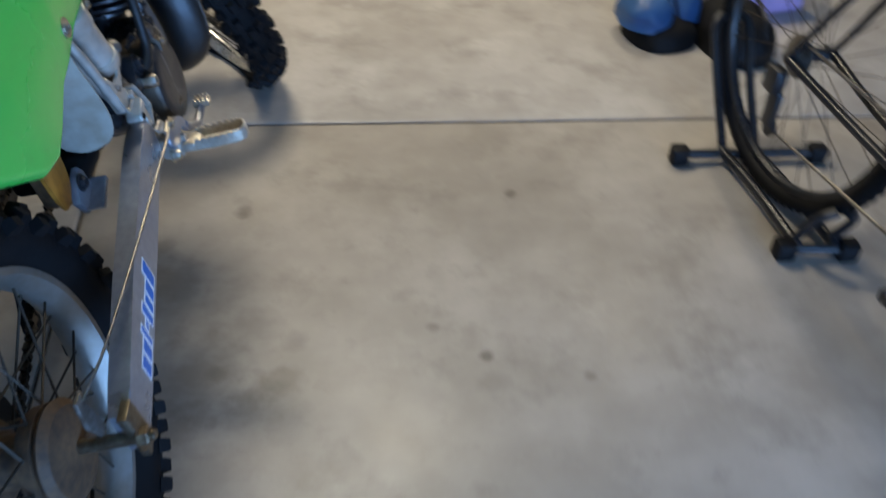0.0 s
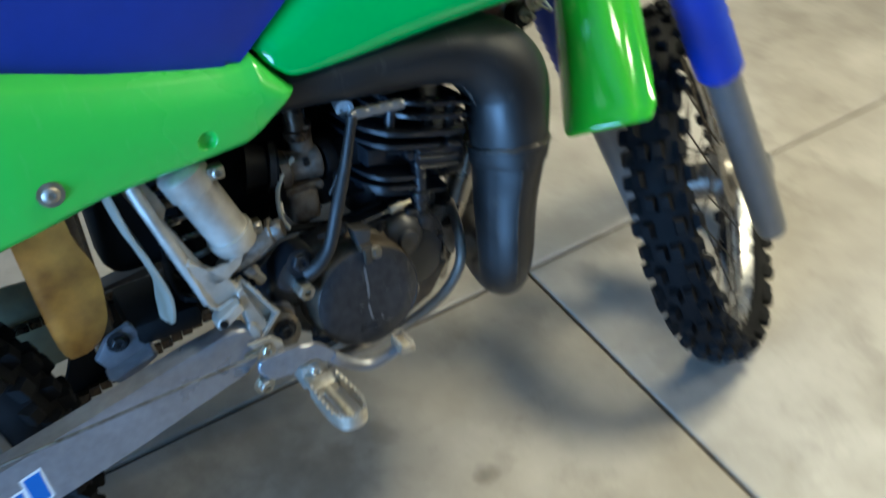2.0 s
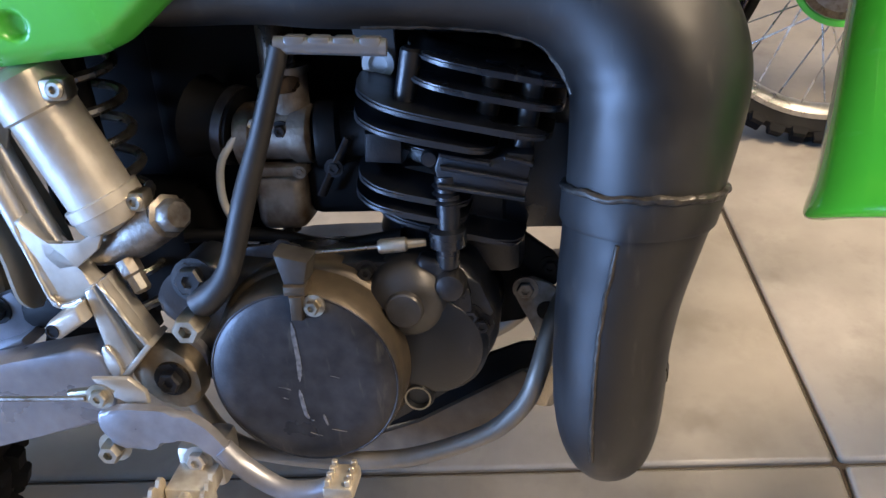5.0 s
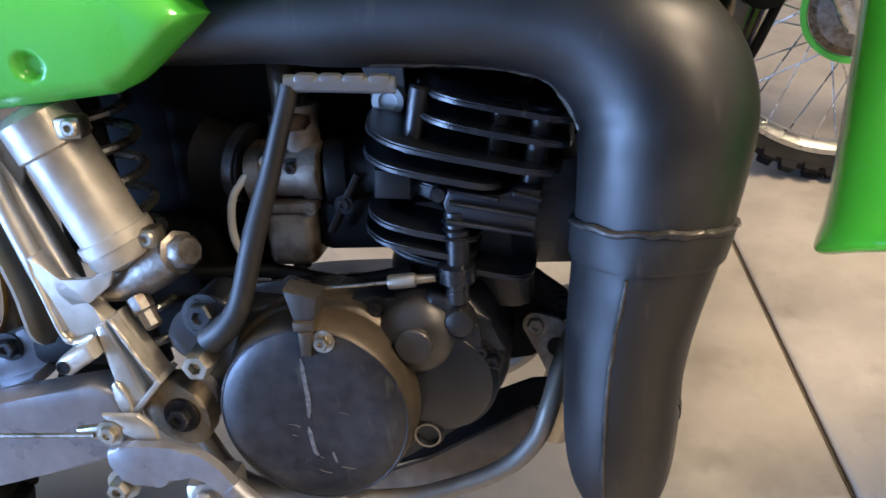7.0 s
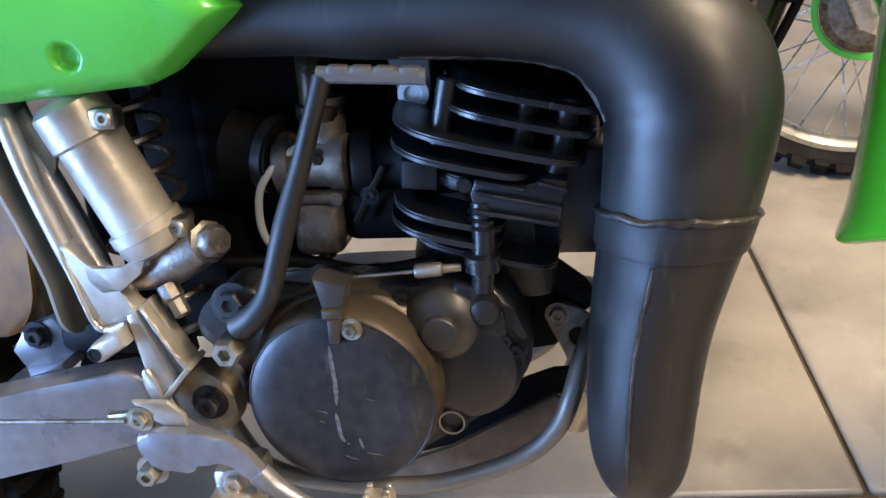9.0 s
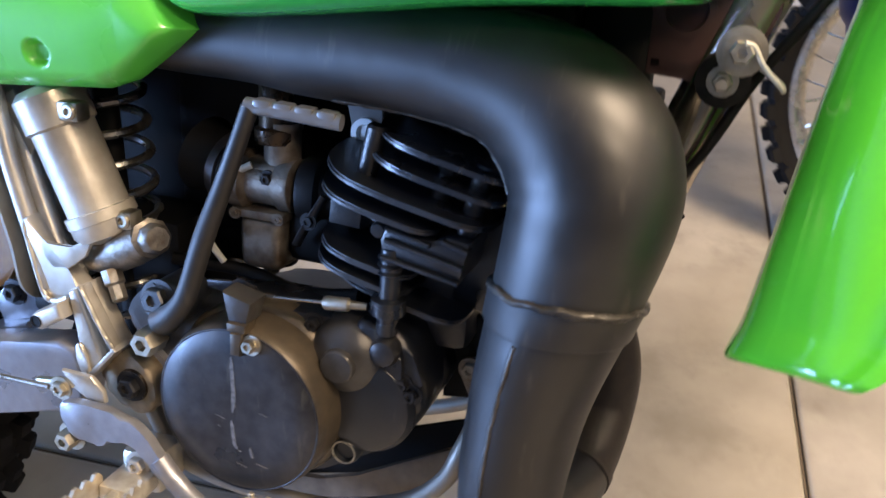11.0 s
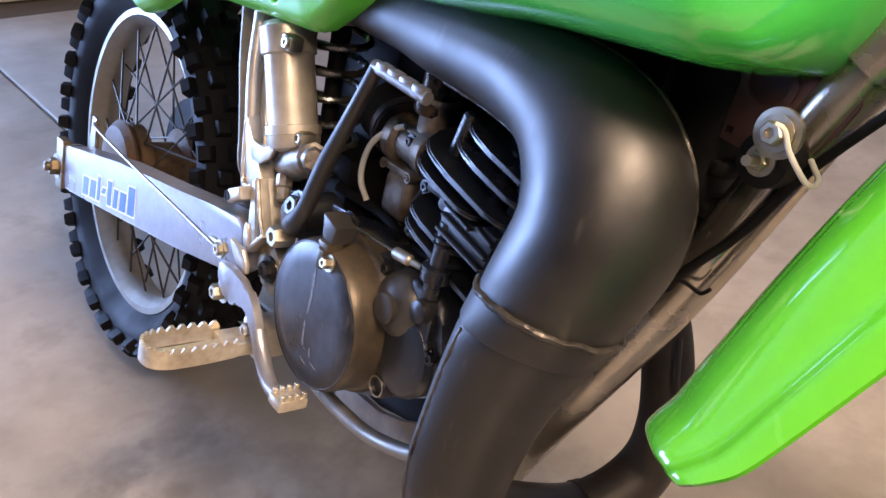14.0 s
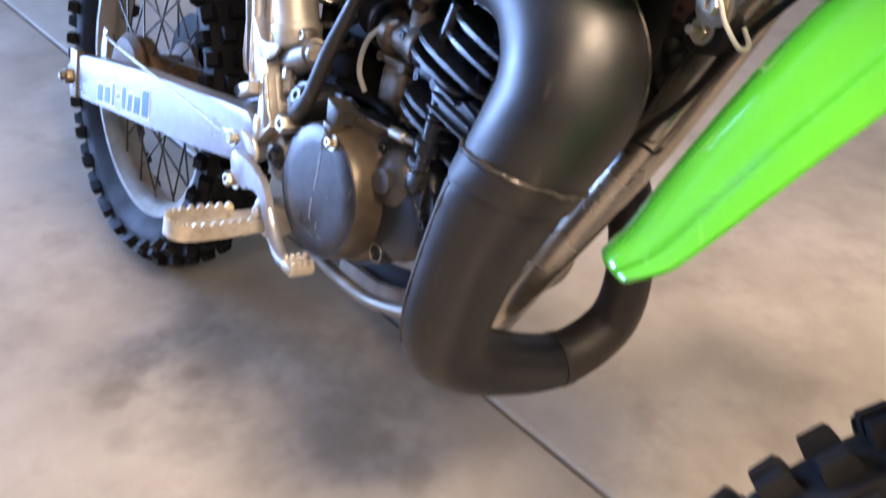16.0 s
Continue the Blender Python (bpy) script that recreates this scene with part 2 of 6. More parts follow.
def concrete():
    m = material("concrete", (0.42, 0.385, 0.335), 0.43, second=(0.285, 0.255, 0.215), grain=9, stains=1.5, bump=0.06, bump_grain=90, rough_spread=0.08)
    nt = m.node_tree
    b = nt.nodes["Principled BSDF"]
    base = b.inputs["Base Color"].links[0].from_socket
    geo = nt.nodes.new("ShaderNodeNewGeometry")
    warp = nt.nodes.new("ShaderNodeTexNoise")
    warp.inputs["Scale"].default_value = 28
    nt.links.new(geo.outputs["Position"], warp.inputs["Vector"])
    # oil spots, old drips, broad stains with painted bike shade: place, radius, strength
    spots = [(0.65, 0.44, 0.016, 0.75), (0.655, 0.37, 0.03, 0.3), (0.84, 0.38, 0.013, 0.5), (0.76, 0.94, 0.014, 0.7), (0.14, 0.89, 0.021, 0.6),
             (0.55, 0.52, 0.012, 0.5), (0.20, 0.34, 0.05, 0.35), (0.27, 0.40, 0.035, 0.3), (0.19, 0.36, 0.02, 0.45), (0.28, 0.49, 0.025, 0.3), (0.14, 0.42, 0.018, 0.35),
             (0.16, 2.52, 0.06, 0.45), (0.08, 2.38, 0.03, 0.3), (-0.04, 2.44, 0.025, 0.3), (0.14, 0.88, 0.014, 0.4), (0.02, 0.67, 0.06, 0.3), (0.02, 0.62, 0.11, 0.27), (-0.30, 1.13, 0.05, 0.28), (-0.16, 1.36, 0.04, 0.3), (-0.52, 1.05, 0.07, 0.25), (0.10, 0.42, 0.10, 0.38), (0.09, 0.29, 0.06, 0.42), (-0.10, 0.58, 0.10, 0.25), (0.20, 0.53, 0.05, 0.25), (0.24, 0.38, 0.045, 0.35), (0.08, 0.10, 0.06, 0.35), (-0.03, 0.76, 0.05, 0.3), (-0.02, 0.78, 0.03, 0.25), (-0.18, 1.96, 0.04, 0.3), (-0.31, 1.07, 0.03, 0.35), (-0.63, 1.24, 0.02, 0.3), (-0.6, 0.83, 0.05, 0.2), (1.04, 1.2, 0.03, 0.2)]
    for x, y, r, k in spots:
        far = nt.nodes.new("ShaderNodeVectorMath")
        far.operation = "DISTANCE"
        far.inputs[1].default_value = (x, y, 0)
        nt.links.new(geo.outputs["Position"], far.inputs[0])
        add = nt.nodes.new("ShaderNodeMath")
        add.operation = "MULTIPLY_ADD"
        add.inputs[1].default_value = r * 1.6
        nt.links.new(warp.outputs["Fac"], add.inputs[0])
        nt.links.new(far.outputs["Value"], add.inputs[2])
        rng = nt.nodes.new("ShaderNodeMapRange")
        rng.inputs["From Min"].default_value, rng.inputs["From Max"].default_value = r * 1.2, r * 2.1
        rng.inputs["To Min"].default_value, rng.inputs["To Max"].default_value = k, 0
        nt.links.new(add.outputs[0], rng.inputs["Value"])
        mx = nt.nodes.new("ShaderNodeMix")
        mx.data_type = "RGBA"
        mx.inputs["B"].default_value = (0.10, 0.085, 0.07, 1)
        nt.links.new(base, mx.inputs["A"])
        nt.links.new(rng.outputs[0], mx.inputs["Factor"])
        base = mx.outputs["Result"]
    # pale worn patches and dark traffic dirt with a shape of their own
    for scale, lo, hi, k, colour, shift in ((2.3, 0.50, 0.66, 0.65, (0.50, 0.465, 0.41, 1), 3.0), (5.5, 0.54, 0.68, 0.5, (0.20, 0.175, 0.145, 1), 11.0), (22.0, 0.58, 0.75, 0.35, (0.24, 0.21, 0.175, 1), 7.0)):
        add = nt.nodes.new("ShaderNodeVectorMath")
        add.inputs[1].default_value = (shift, shift * 2, 0)
        nt.links.new(geo.outputs["Position"], add.inputs[0])
        nz = nt.nodes.new("ShaderNodeTexNoise")
        nz.inputs["Scale"].default_value, nz.inputs["Detail"].default_value, nz.inputs["Roughness"].default_value = scale, 8, 0.62
        nt.links.new(add.outputs[0], nz.inputs["Vector"])
        rng = nt.nodes.new("ShaderNodeMapRange")
        rng.inputs["From Min"].default_value, rng.inputs["From Max"].default_value, rng.inputs["To Max"].default_value = lo, hi, k
        nt.links.new(nz.outputs["Fac"], rng.inputs["Value"])
        mx = nt.nodes.new("ShaderNodeMix")
        mx.data_type = "RGBA"
        mx.inputs["B"].default_value = colour
        nt.links.new(base, mx.inputs["A"])
        nt.links.new(rng.outputs[0], mx.inputs["Factor"])
        base = mx.outputs["Result"]
    nt.links.new(base, b.inputs["Base Color"])
    return m


CONCRETE = concrete()

# ---- mesh helpers ----


def link_mesh(name, bm, mat, parent=None, label="", smooth=40, m=None):
    me = bpy.data.meshes.new(name)
    bmesh.ops.recalc_face_normals(bm, faces=bm.faces)
    bm.to_mesh(me)
    bm.free()
    me.materials.append(mat)
    if smooth:
        me.shade_smooth()
        me.set_sharp_from_angle(angle=radians(smooth))
    ob = new(name, me)
    if m is not None:
        ob.matrix_basis = m
    ob.parent = parent
    if label:
        tagged(ob, label)
    return ob


def part(name, bm, mat, parent, label="", smooth=40, m=None):
    return link_mesh(name, bm, mat, parent, label, smooth, m)


def empty(name, m, label, category, group=""):
    ob = new(name)
    ob.empty_display_size = 0.1
    ob.matrix_basis = m
    return tagged(ob, label, category, group)


def box(bm, lo, hi, bevel=0.003, segs=2, m=None):
    r = bmesh.ops.create_cube(bm, size=1)
    vs = r["verts"]
    for v in vs:
        v.co = Vector([(a + b) / 2 + c * (b - a) for a, b, c in zip(lo, hi, v.co)])
    if bevel:
        es = list({e for v in vs for e in v.link_edges})
        got = bmesh.ops.bevel(bm, geom=es, offset=bevel, segments=segs, affect="EDGES", profile=0.5)
        vs = list({v for f in got["faces"] for v in f.verts} | {v for v in vs if v.is_valid})
    if m is not None:
        bmesh.ops.transform(bm, matrix=m, verts=vs)
    return vs


def smooth_path(pts, n=6):
    """Catmull-Rom through rows of equal length."""
    P = np.array(pts, float)
    P = np.vstack([2 * P[0] - P[1], P, 2 * P[-1] - P[-2]])
    out = []
    for i in range(1, len(P) - 2):
        for k in range(n):
            t = k / n
            a, b, c, d = P[i - 1:i + 3]
            out.append(0.5 * (2 * b + (c - a) * t + (2 * a - 5 * b + 4 * c - d) * t * t + (3 * b - a - 3 * c + d) * t ** 3))
    out.append(P[-2])
    return np.array(out)


def sweep(bm, pts, radius, segs=12, n=6, cap=True, flat=1.0):
    """A round bar along a smooth path; points (x, y, z) or (x, y, z, radius)."""
    rows = [(*p, radius) if len(p) == 3 else p for p in pts]
    P = smooth_path(rows, n) if n > 1 else np.array(rows, float)
    rings, up = [], None
    for i, p in enumerate(P):
        d = Vector(P[min(i + 1, len(P) - 1)][:3] - P[max(i - 1, 0)][:3]).normalized()
        if up is None:
            up = d.orthogonal().normalized()
        up = (up - d * up.dot(d)).normalized()
        side = d.cross(up)
        c = Vector(p[:3])
        rings.append([bm.verts.new(c + (up * math.cos(a) * flat + side * math.sin(a)) * max(p[3], 1e-4)) for a in np.linspace(0, 2 * math.pi, segs, endpoint=False)])
    for a, b in zip(rings, rings[1:]):
        for k in range(segs):
            bm.faces.new((a[k], a[(k + 1) % segs], b[(k + 1) % segs], b[k]))
    if cap:
        bm.faces.new(rings[0][::-1])
        bm.faces.new(rings[-1])
    return rings


def lathe(bm, profile, segs=32, m=None, closed=False):
    """Turns (radius, along) about the x axis."""
    rings = []
    for r, h in profile:
        rings.append([bm.verts.new((h, math.cos(a) * max(r, 1e-4), math.sin(a) * max(r, 1e-4))) for a in np.linspace(0, 2 * math.pi, segs, endpoint=False)])
    pairs = list(zip(rings, rings[1:])) + ([(rings[-1], rings[0])] if closed else [])
    for a, b in pairs:
        for k in range(segs):
            bm.faces.new((a[k], a[(k + 1) % segs], b[(k + 1) % segs], b[k]))
    if not closed:
        bm.faces.new(rings[0][::-1])
        bm.faces.new(rings[-1])
    vs = [v for r in rings for v in r]
    if m is not None:
        bmesh.ops.transform(bm, matrix=m, verts=vs)
    return vs


def plate(bm, outline, x0, x1, bevel=0.003, segs=2, m=None):
    """A plate with the outline (y, z), from x0 to x1, with rounded edges."""
    a = [bm.verts.new((x0, y, z)) for y, z in outline]
    b = [bm.verts.new((x1, y, z)) for y, z in outline]
    fs = [bm.faces.new(a[::-1]), bm.faces.new(b)]
    n = len(a)
    for k in range(n):
        fs.append(bm.faces.new((a[k], a[(k + 1) % n], b[(k + 1) % n], b[k])))
    vs = a + b
    if bevel:
        es = list({e for f in fs[:2] for e in f.edges})
        got = bmesh.ops.bevel(bm, geom=es, offset=bevel, segments=segs, affect="EDGES", profile=0.5, clamp_overlap=True)
        vs = list({v for f in got["faces"] for v in f.verts} | {v for v in vs if v.is_valid})
    if m is not None:
        bmesh.ops.transform(bm, matrix=m, verts=vs)
    return vs


def round_outline(pts, n=5):
    """A smooth closed outline through the points."""
    P = np.array(pts, float)
    out = []
    for i in range(len(P)):
        a, b, c, d = (P[(i + k) % len(P)] for k in (-1, 0, 1, 2))
        for k in range(n):
            t = k / n
            out.append(tuple(0.5 * (2 * b + (c - a) * t + (2 * a - 5 * b + 4 * c - d) * t * t + (3 * b - a - 3 * c + d) * t ** 3)))
    return out


def loft(bm, sections, cap=True):
    rings = [[bm.verts.new(p) for p in s] for s in sections]
    for a, b in zip(rings, rings[1:]):
        n = len(a)
        for k in range(n):
            bm.faces.new((a[k], a[(k + 1) % n], b[(k + 1) % n], b[k]))
    if cap:
        bm.faces.new(rings[0][::-1])
        bm.faces.new(rings[-1])


def along(a, b):
    """A pose at a whose x axis points to b."""
    d = Vector(b) - Vector(a)
    return Matrix.Translation(a) @ d.to_track_quat("X", "Z").to_matrix().to_4x4()


def bolt(bm, at, toward, r=0.007, h=0.006, washer=True, hexed=True):
    m = along(at, Vector(at) + Vector(toward))
    if washer:
        lathe(bm, [(r * 1.5, 0), (r * 1.5, 0.0015), (r * 0.6, 0.0016)], 16, m)
    lathe(bm, [(r, 0), (r, h * 0.85), (r * 0.85, h), (r * 0.45, h), (r * 0.42, h * 0.7)], 6 if hexed else 16, m)


# ---- setting ----
def build_floor():
    root = link_mesh("floor", (lambda bm: (box(bm, (-4, -3.2, -0.2), (4.6, 6.2, -0.0075), 0), bm)[1])(bmesh.new()), JOINT, smooth=0)
    tagged(root, "grey-brown stained concrete garage floor with saw-cut joints", "floor", kind="structure")
    g = 0.0028
    for x0, x1 in ((-3.2, -g), (g, 4.2)):
        skew, mid = (0.09, 1.245) if x1 < 0 else (0.003, 1.248)
        m = Matrix(((1, -0.064, 0, -0.240), (skew, 1, 0, mid), (0, 0, 1, 0), (0, 0, 0, 1)))
        for y0, y1 in ((-3.3, -g), (g, 4.6)):
            bm = bmesh.new()
            box(bm, (x0, y0, -0.012), (x1, y1, 0), 0.0085, 4, m)
            part("slab", bm, CONCRETE, root)


build_floor()


def wall(name, lo, hi, mat=WALL, label=""):
    bm = bmesh.new()
    box(bm, lo, hi, 0)
    return tagged(link_mesh(name, bm, mat, smooth=0), label or "plain off-white painted garage wall", "wall", kind="structure")


wall("wall_north", (-3.0, 5.4, 0), (4.0, 5.55, 2.6))
wall("wall_west", (-3.15, -2.45, 0), (-3.0, 5.55, 2.6))
wall("wall_east", (4.0, -2.45, 0), (4.15, 5.55, 2.6), WALL_EAST, "plain dark grey garage wall")
wall("wall_south", (-3.0, -2.45, 0), (0.7, -2.3, 2.6))
wall("wall_south_end", (2.8, -2.45, 0), (4.0, -2.3, 2.6))
wall("wall_south_header", (0.7, -2.45, 2.1), (2.8, -2.3, 2.6))
tagged(wall("ceiling", (-3.15, -2.45, 2.6), (4.15, 5.55, 2.72), CEIL, "flat white garage ceiling"), category="ceiling")
bm = bmesh.new()
box(bm, (-3.0, -2.3, 0), (0.7, -2.285, 0.09), 0.003)
tagged(link_mesh("baseboard", bm, WALL), "white painted baseboard along the wall", "baseboard", kind="structure")
bm = bmesh.new()
box(bm, (-40, -60, -0.3), (40, -2.3, -0.012), 0)
tagged(link_mesh("ground", bm, DRIVE, smooth=0), "pale concrete driveway outside the open door", "driveway", kind="structure")


def ceiling_light(m, hx, hy, label):
    root = empty("ceiling_light", m, label, "ceiling light", "garage ceiling lights")
    bm = bmesh.new()
    box(bm, (-hx - 0.015, -hy - 0.015, 0.02), (hx + 0.015, hy + 0.015, 0.08), 0.01)
    part("housing", bm, CEIL, root)
    bm = bmesh.new()
    box(bm, (-hx, -hy, -0.004), (hx, hy, 0.016), 0.006)
    part("diffuser", bm, LAMP, root)


ceiling_light(pose(0.0, 2.25, 2.52), 0.435, 0.26, "square white ceiling light fixture, switched on")
ceiling_light(pose(1.5, 2.9, 2.52), 0.08, 0.61, "long white tube ceiling light fixture, switched on")

# ---- wheels ----


def wheel(parent, at, m, rim_r, tyre_r, width, spokes=36, hub_mat=RUST, rim_mat=ALLOY, spoke_mat=SPOKE, knobs=44, name="wheel", hub_r=0.055, knob_h=0.013):
    """A spoked wheel about the local x axis; the rim carries tyre, hub and spokes."""
    bm = bmesh.new()
    w = width * 0.5
    rw = min(0.03, w * 0.58)
    lathe(bm, [(rim_r, rw), (rim_r, rw - 0.004), (rim_r - 0.006, rw - 0.006), (rim_r - 0.012, rw * 0.62), (rim_r - 0.016, rw * 0.35), (rim_r - 0.017, 0), (rim_r - 0.016, -rw * 0.35), (rim_r - 0.012, -rw * 0.62),
               (rim_r - 0.006, -rw + 0.006), (rim_r, -rw + 0.004), (rim_r, -rw), (rim_r - 0.010, -rw), (rim_r - 0.016, -rw * 0.7), (rim_r - 0.024, -rw * 0.3), (rim_r - 0.025, 0), (rim_r - 0.024, rw * 0.3), (rim_r - 0.016, rw * 0.7), (rim_r - 0.010, rw)], 96, closed=True)
    rim = part(name, bm, rim_mat, parent, "silver alloy rim", 35, m)
    # tyre
    bm = bmesh.new()
    tr = tyre_r - knob_h
    prof = [(rim_r - 0.004, rw - 0.005), (rim_r + 0.008, rw + 0.002), (rim_r + 0.02, w * 0.86), (rim_r + (tr - rim_r) * 0.5, w * 0.98), (rim_r + (tr - rim_r) * 0.78, w * 0.92), (tr - 0.006, w * 0.66), (tr, w * 0.3)]
    prof = prof + [(tr + 0.001, 0)] + [(r, -h) for r, h in prof[::-1]]
    lathe(bm, prof + [(rim_r - 0.008, 0)], 96, closed=True)
    part("tyre", bm, TYRE, rim, "black knobbly off-road tyre", 30)
    # tread blocks share a mesh by their row
    step = 2 * math.pi / knobs
    odd = [(-0.24, 0.20, 0.70, 0.10), (0.24, 0.20, 0.70, -0.10), (-0.80, 0.22, 0.72, 0.80), (0.80, 0.22, 0.72, -0.80)]
    even = [(-0.50, 0.20, 0.70, 0.30), (0.50, 0.20, 0.70, -0.30), (-0.93, 0.18, 0.70, 1.05), (0.93, 0.18, 0.70, -1.05)]
    for first, rows in ((1, odd), (0, even)):
        for off, half, lng, tilt in rows:
            drop = (1 - math.cos(abs(tilt))) * w * 0.95
            seat = Matrix.Translation((off * w, 0, tr - drop - 0.004)) @ Matrix.Rotation(-tilt, 4, "Y")
            hx, hy = half * w, lng * step * tr * 0.5
            kb = bmesh.new()
            vs = []
            for sx, sy, sz in ((-1, -1, 0), (1, -1, 0), (1, 1, 0), (-1, 1, 0), (-.86, -.84, .85), (.86, -.84, .85), (.86, .84, .85), (-.86, .84, .85), (-.72, -.7, 1), (.72, -.7, 1), (.72, .7, 1), (-.72, .7, 1)):
                vs.append(kb.verts.new(seat @ Vector((sx * hx, sy * hy, sz * (knob_h + 0.004)))))
            for q in ((8, 9, 10, 11), (0, 1, 5, 4), (1, 2, 6, 5), (2, 3, 7, 6), (3, 0, 4, 7), (4, 5, 9, 8), (5, 6, 10, 9), (6, 7, 11, 10), (7, 4, 8, 11)):
                kb.faces.new([vs[i] for i in q])
            me = None
            for k in range(first, knobs, 2):
                turn = Matrix.Rotation(k * step, 4, "X")
                if me is None:
                    me = part("tread_block", kb, TYRE, rim, m=turn).data
                else:
                    ob = new("tread_block", me)
                    ob.matrix_basis, ob.parent = turn, rim
    # hub
    bm = bmesh.new()
    hw = 0.045
    lathe(bm, [(0.012, -hw - 0.015), (0.03, -hw - 0.012), (hub_r, -hw), (hub_r, -hw + 0.008), (hub_r * 0.62, -hw + 0.016), (hub_r * 0.6, hw - 0.03), (hub_r * 1.1, hw - 0.02), (hub_r * 1.15, hw), (0.035, hw + 0.004), (0.03, hw + 0.014), (0.012, hw + 0.016)], 36)
    part("hub", bm, hub_mat, rim, "dirty corroded hub", 35)
    # spokes, four leanings that share meshes
    quarter = spokes // 4
    for side in (-1, 1):
        for lean in (-1, 1):
            bm = bmesh.new()
            a0 = lean * radians(38)
            sweep(bm, [(side * (hw - 0.006), math.sin(a0) * hub_r * 1.0, math.cos(a0) * hub_r * 1.0), (side * 0.006, 0, rim_r - 0.02)], 0.0019, 6, 1)
            me = None
            for k in range(quarter):
                turn = Matrix.Rotation((k + (0.25 * (side > 0) + 0.5 * (lean > 0))) * 2 * math.pi / quarter, 4, "X")
                if me is None:
                    ob = part("spoke", bm, spoke_mat, rim, m=turn)
                    me = ob.data
                else:
                    ob = new("spoke", me)
                    ob.matrix_basis, ob.parent = turn, rim
    return rim


# ---- the motorcycle ----
LEAN = Matrix.Translation((0.045, 0, -0.011)) @ Matrix.Rotation(radians(-12), 4, "Y")
moto = empty("motorcycle", LEAN, "green and blue vintage off-road motorcycle with black exhaust pipe", "motorcycle")

rear = wheel(moto, None, Matrix.Translation((0.018, 0.024, 0.3275)), 0.243, 0.330, 0.105, hub_mat=HUB, rim_mat=RIM, name="rear_wheel", hub_r=0.058, knobs=60, knob_h=0.014)
bm = bmesh.new()
lathe(bm, [(0.06, -0.062), (0.105, -0.062), (0.108, -0.058), (0.06, -0.056)], 48)
part("sprocket", bm, BLACK, rear)

# the pipe: centre x, y, z, half width in the plane of the bend (y, z), half depth across it
PIPE_LINE = [(-0.03, 0.9, 0.585, 0.021, 0, 0.021), (-0.056, 0.93, 0.562, 0.0215, 0, 0.0215), (-0.066, 0.951, 0.525, 0.0225, 0, 0.0225), (-0.064, 0.977, 0.46, 0.0235, 0, 0.0235), (-0.06, 0.976, 0.404, 0.0255, 0, 0.0255), (-0.012, 0.965, 0.367, 0.028, 0, 0.028),
             (0.06, 0.9475, 0.368, 0.032, 0, 0.033), (0.11, 0.935, 0.386, 0.0335, 0, 0.038), (0.126, 0.9325, 0.425, 0.038, 0, 0.042), (0.122, 0.939, 0.5, 0.0425, 0, 0.047), (0.112, 0.956, 0.5825, 0.0512, -0.002, 0.0565), (0.1, 0.965, 0.6375, 0.0572, 0.0025, 0.059),
             (0.096, 0.962, 0.666, 0.057, 0.014, 0.059), (0.093, 0.95, 0.689, 0.053, 0.0233, 0.058), (0.09, 0.9295, 0.708, 0.0453, 0.0312, 0.0555), (0.088, 0.9, 0.72, 0.036, 0.0368, 0.0505), (0.087, 0.8615, 0.7253, 0.0225, 0.0388, 0.0445), (0.084, 0.8005, 0.726, 0.0075, 0.037, 0.039),
             (0.082, 0.741, 0.725, 0.001, 0.0335, 0.0345), (0.08, 0.69, 0.727, -0.003, 0.031, 0.031), (0.077, 0.6, 0.727, -0.002, 0.028, 0.028), (0.073, 0.48, 0.745, -0.002, 0.028, 0.028)]
PIPE_ROWS = smooth_path(PIPE_LINE, 8)


def pipe_frame(u):
    """Centre, way, and the two half axes at u, counted in points of the line."""
    i = u * 8
    k = int(min(max(i, 1), len(PIPE_ROWS) - 2))
    d = Vector(PIPE_ROWS[k + 1][:3] - PIPE_ROWS[k - 1][:3]).normalized()
    q = PIPE_ROWS[k] + (PIPE_ROWS[k + 1] - PIPE_ROWS[k]) * (i - k)
    e1 = Vector((0, q[3], q[4]))
    if u < 8:
        e1 = (e1 - d * e1.dot(d)).normalized() * e1.length
    return Vector(q[:3]), d, e1, d.cross(e1.normalized()).normalized() * q[5]


def ridge(u, a):
    """The lower cone is pressed from two halves that meet in a shallow ridge."""
    off = (a + 1.86 + math.pi) % (2 * math.pi) - math.pi
    return 0.135 * min(max((u - 7.0) / 0.8, 0), 1) * min(max((9.85 - u) / 0.2, 0), 1) * max(0, 1 - abs(off) / 0.75)


def on_pipe(u, a, lift=0.0):
    """A place on the pipe's skin, lift metres proud of it."""
    c, d, e1, e2 = pipe_frame(u)
    out = (e1 * math.cos(a) + e2 * math.sin(a)) * (1 + ridge(u, a))
    return c + out + out.normalized() * lift


def pipe_length(bm, u0, u1, segs, lift=0.0, steps=8):
    us = np.linspace(u0, u1, int(round((u1 - u0) * steps)) + 1)
    loft(bm, [[tuple(on_pipe(u, a, lift)) for a in np.linspace(0, 2 * math.pi, segs, endpoint=False)] for u in us])


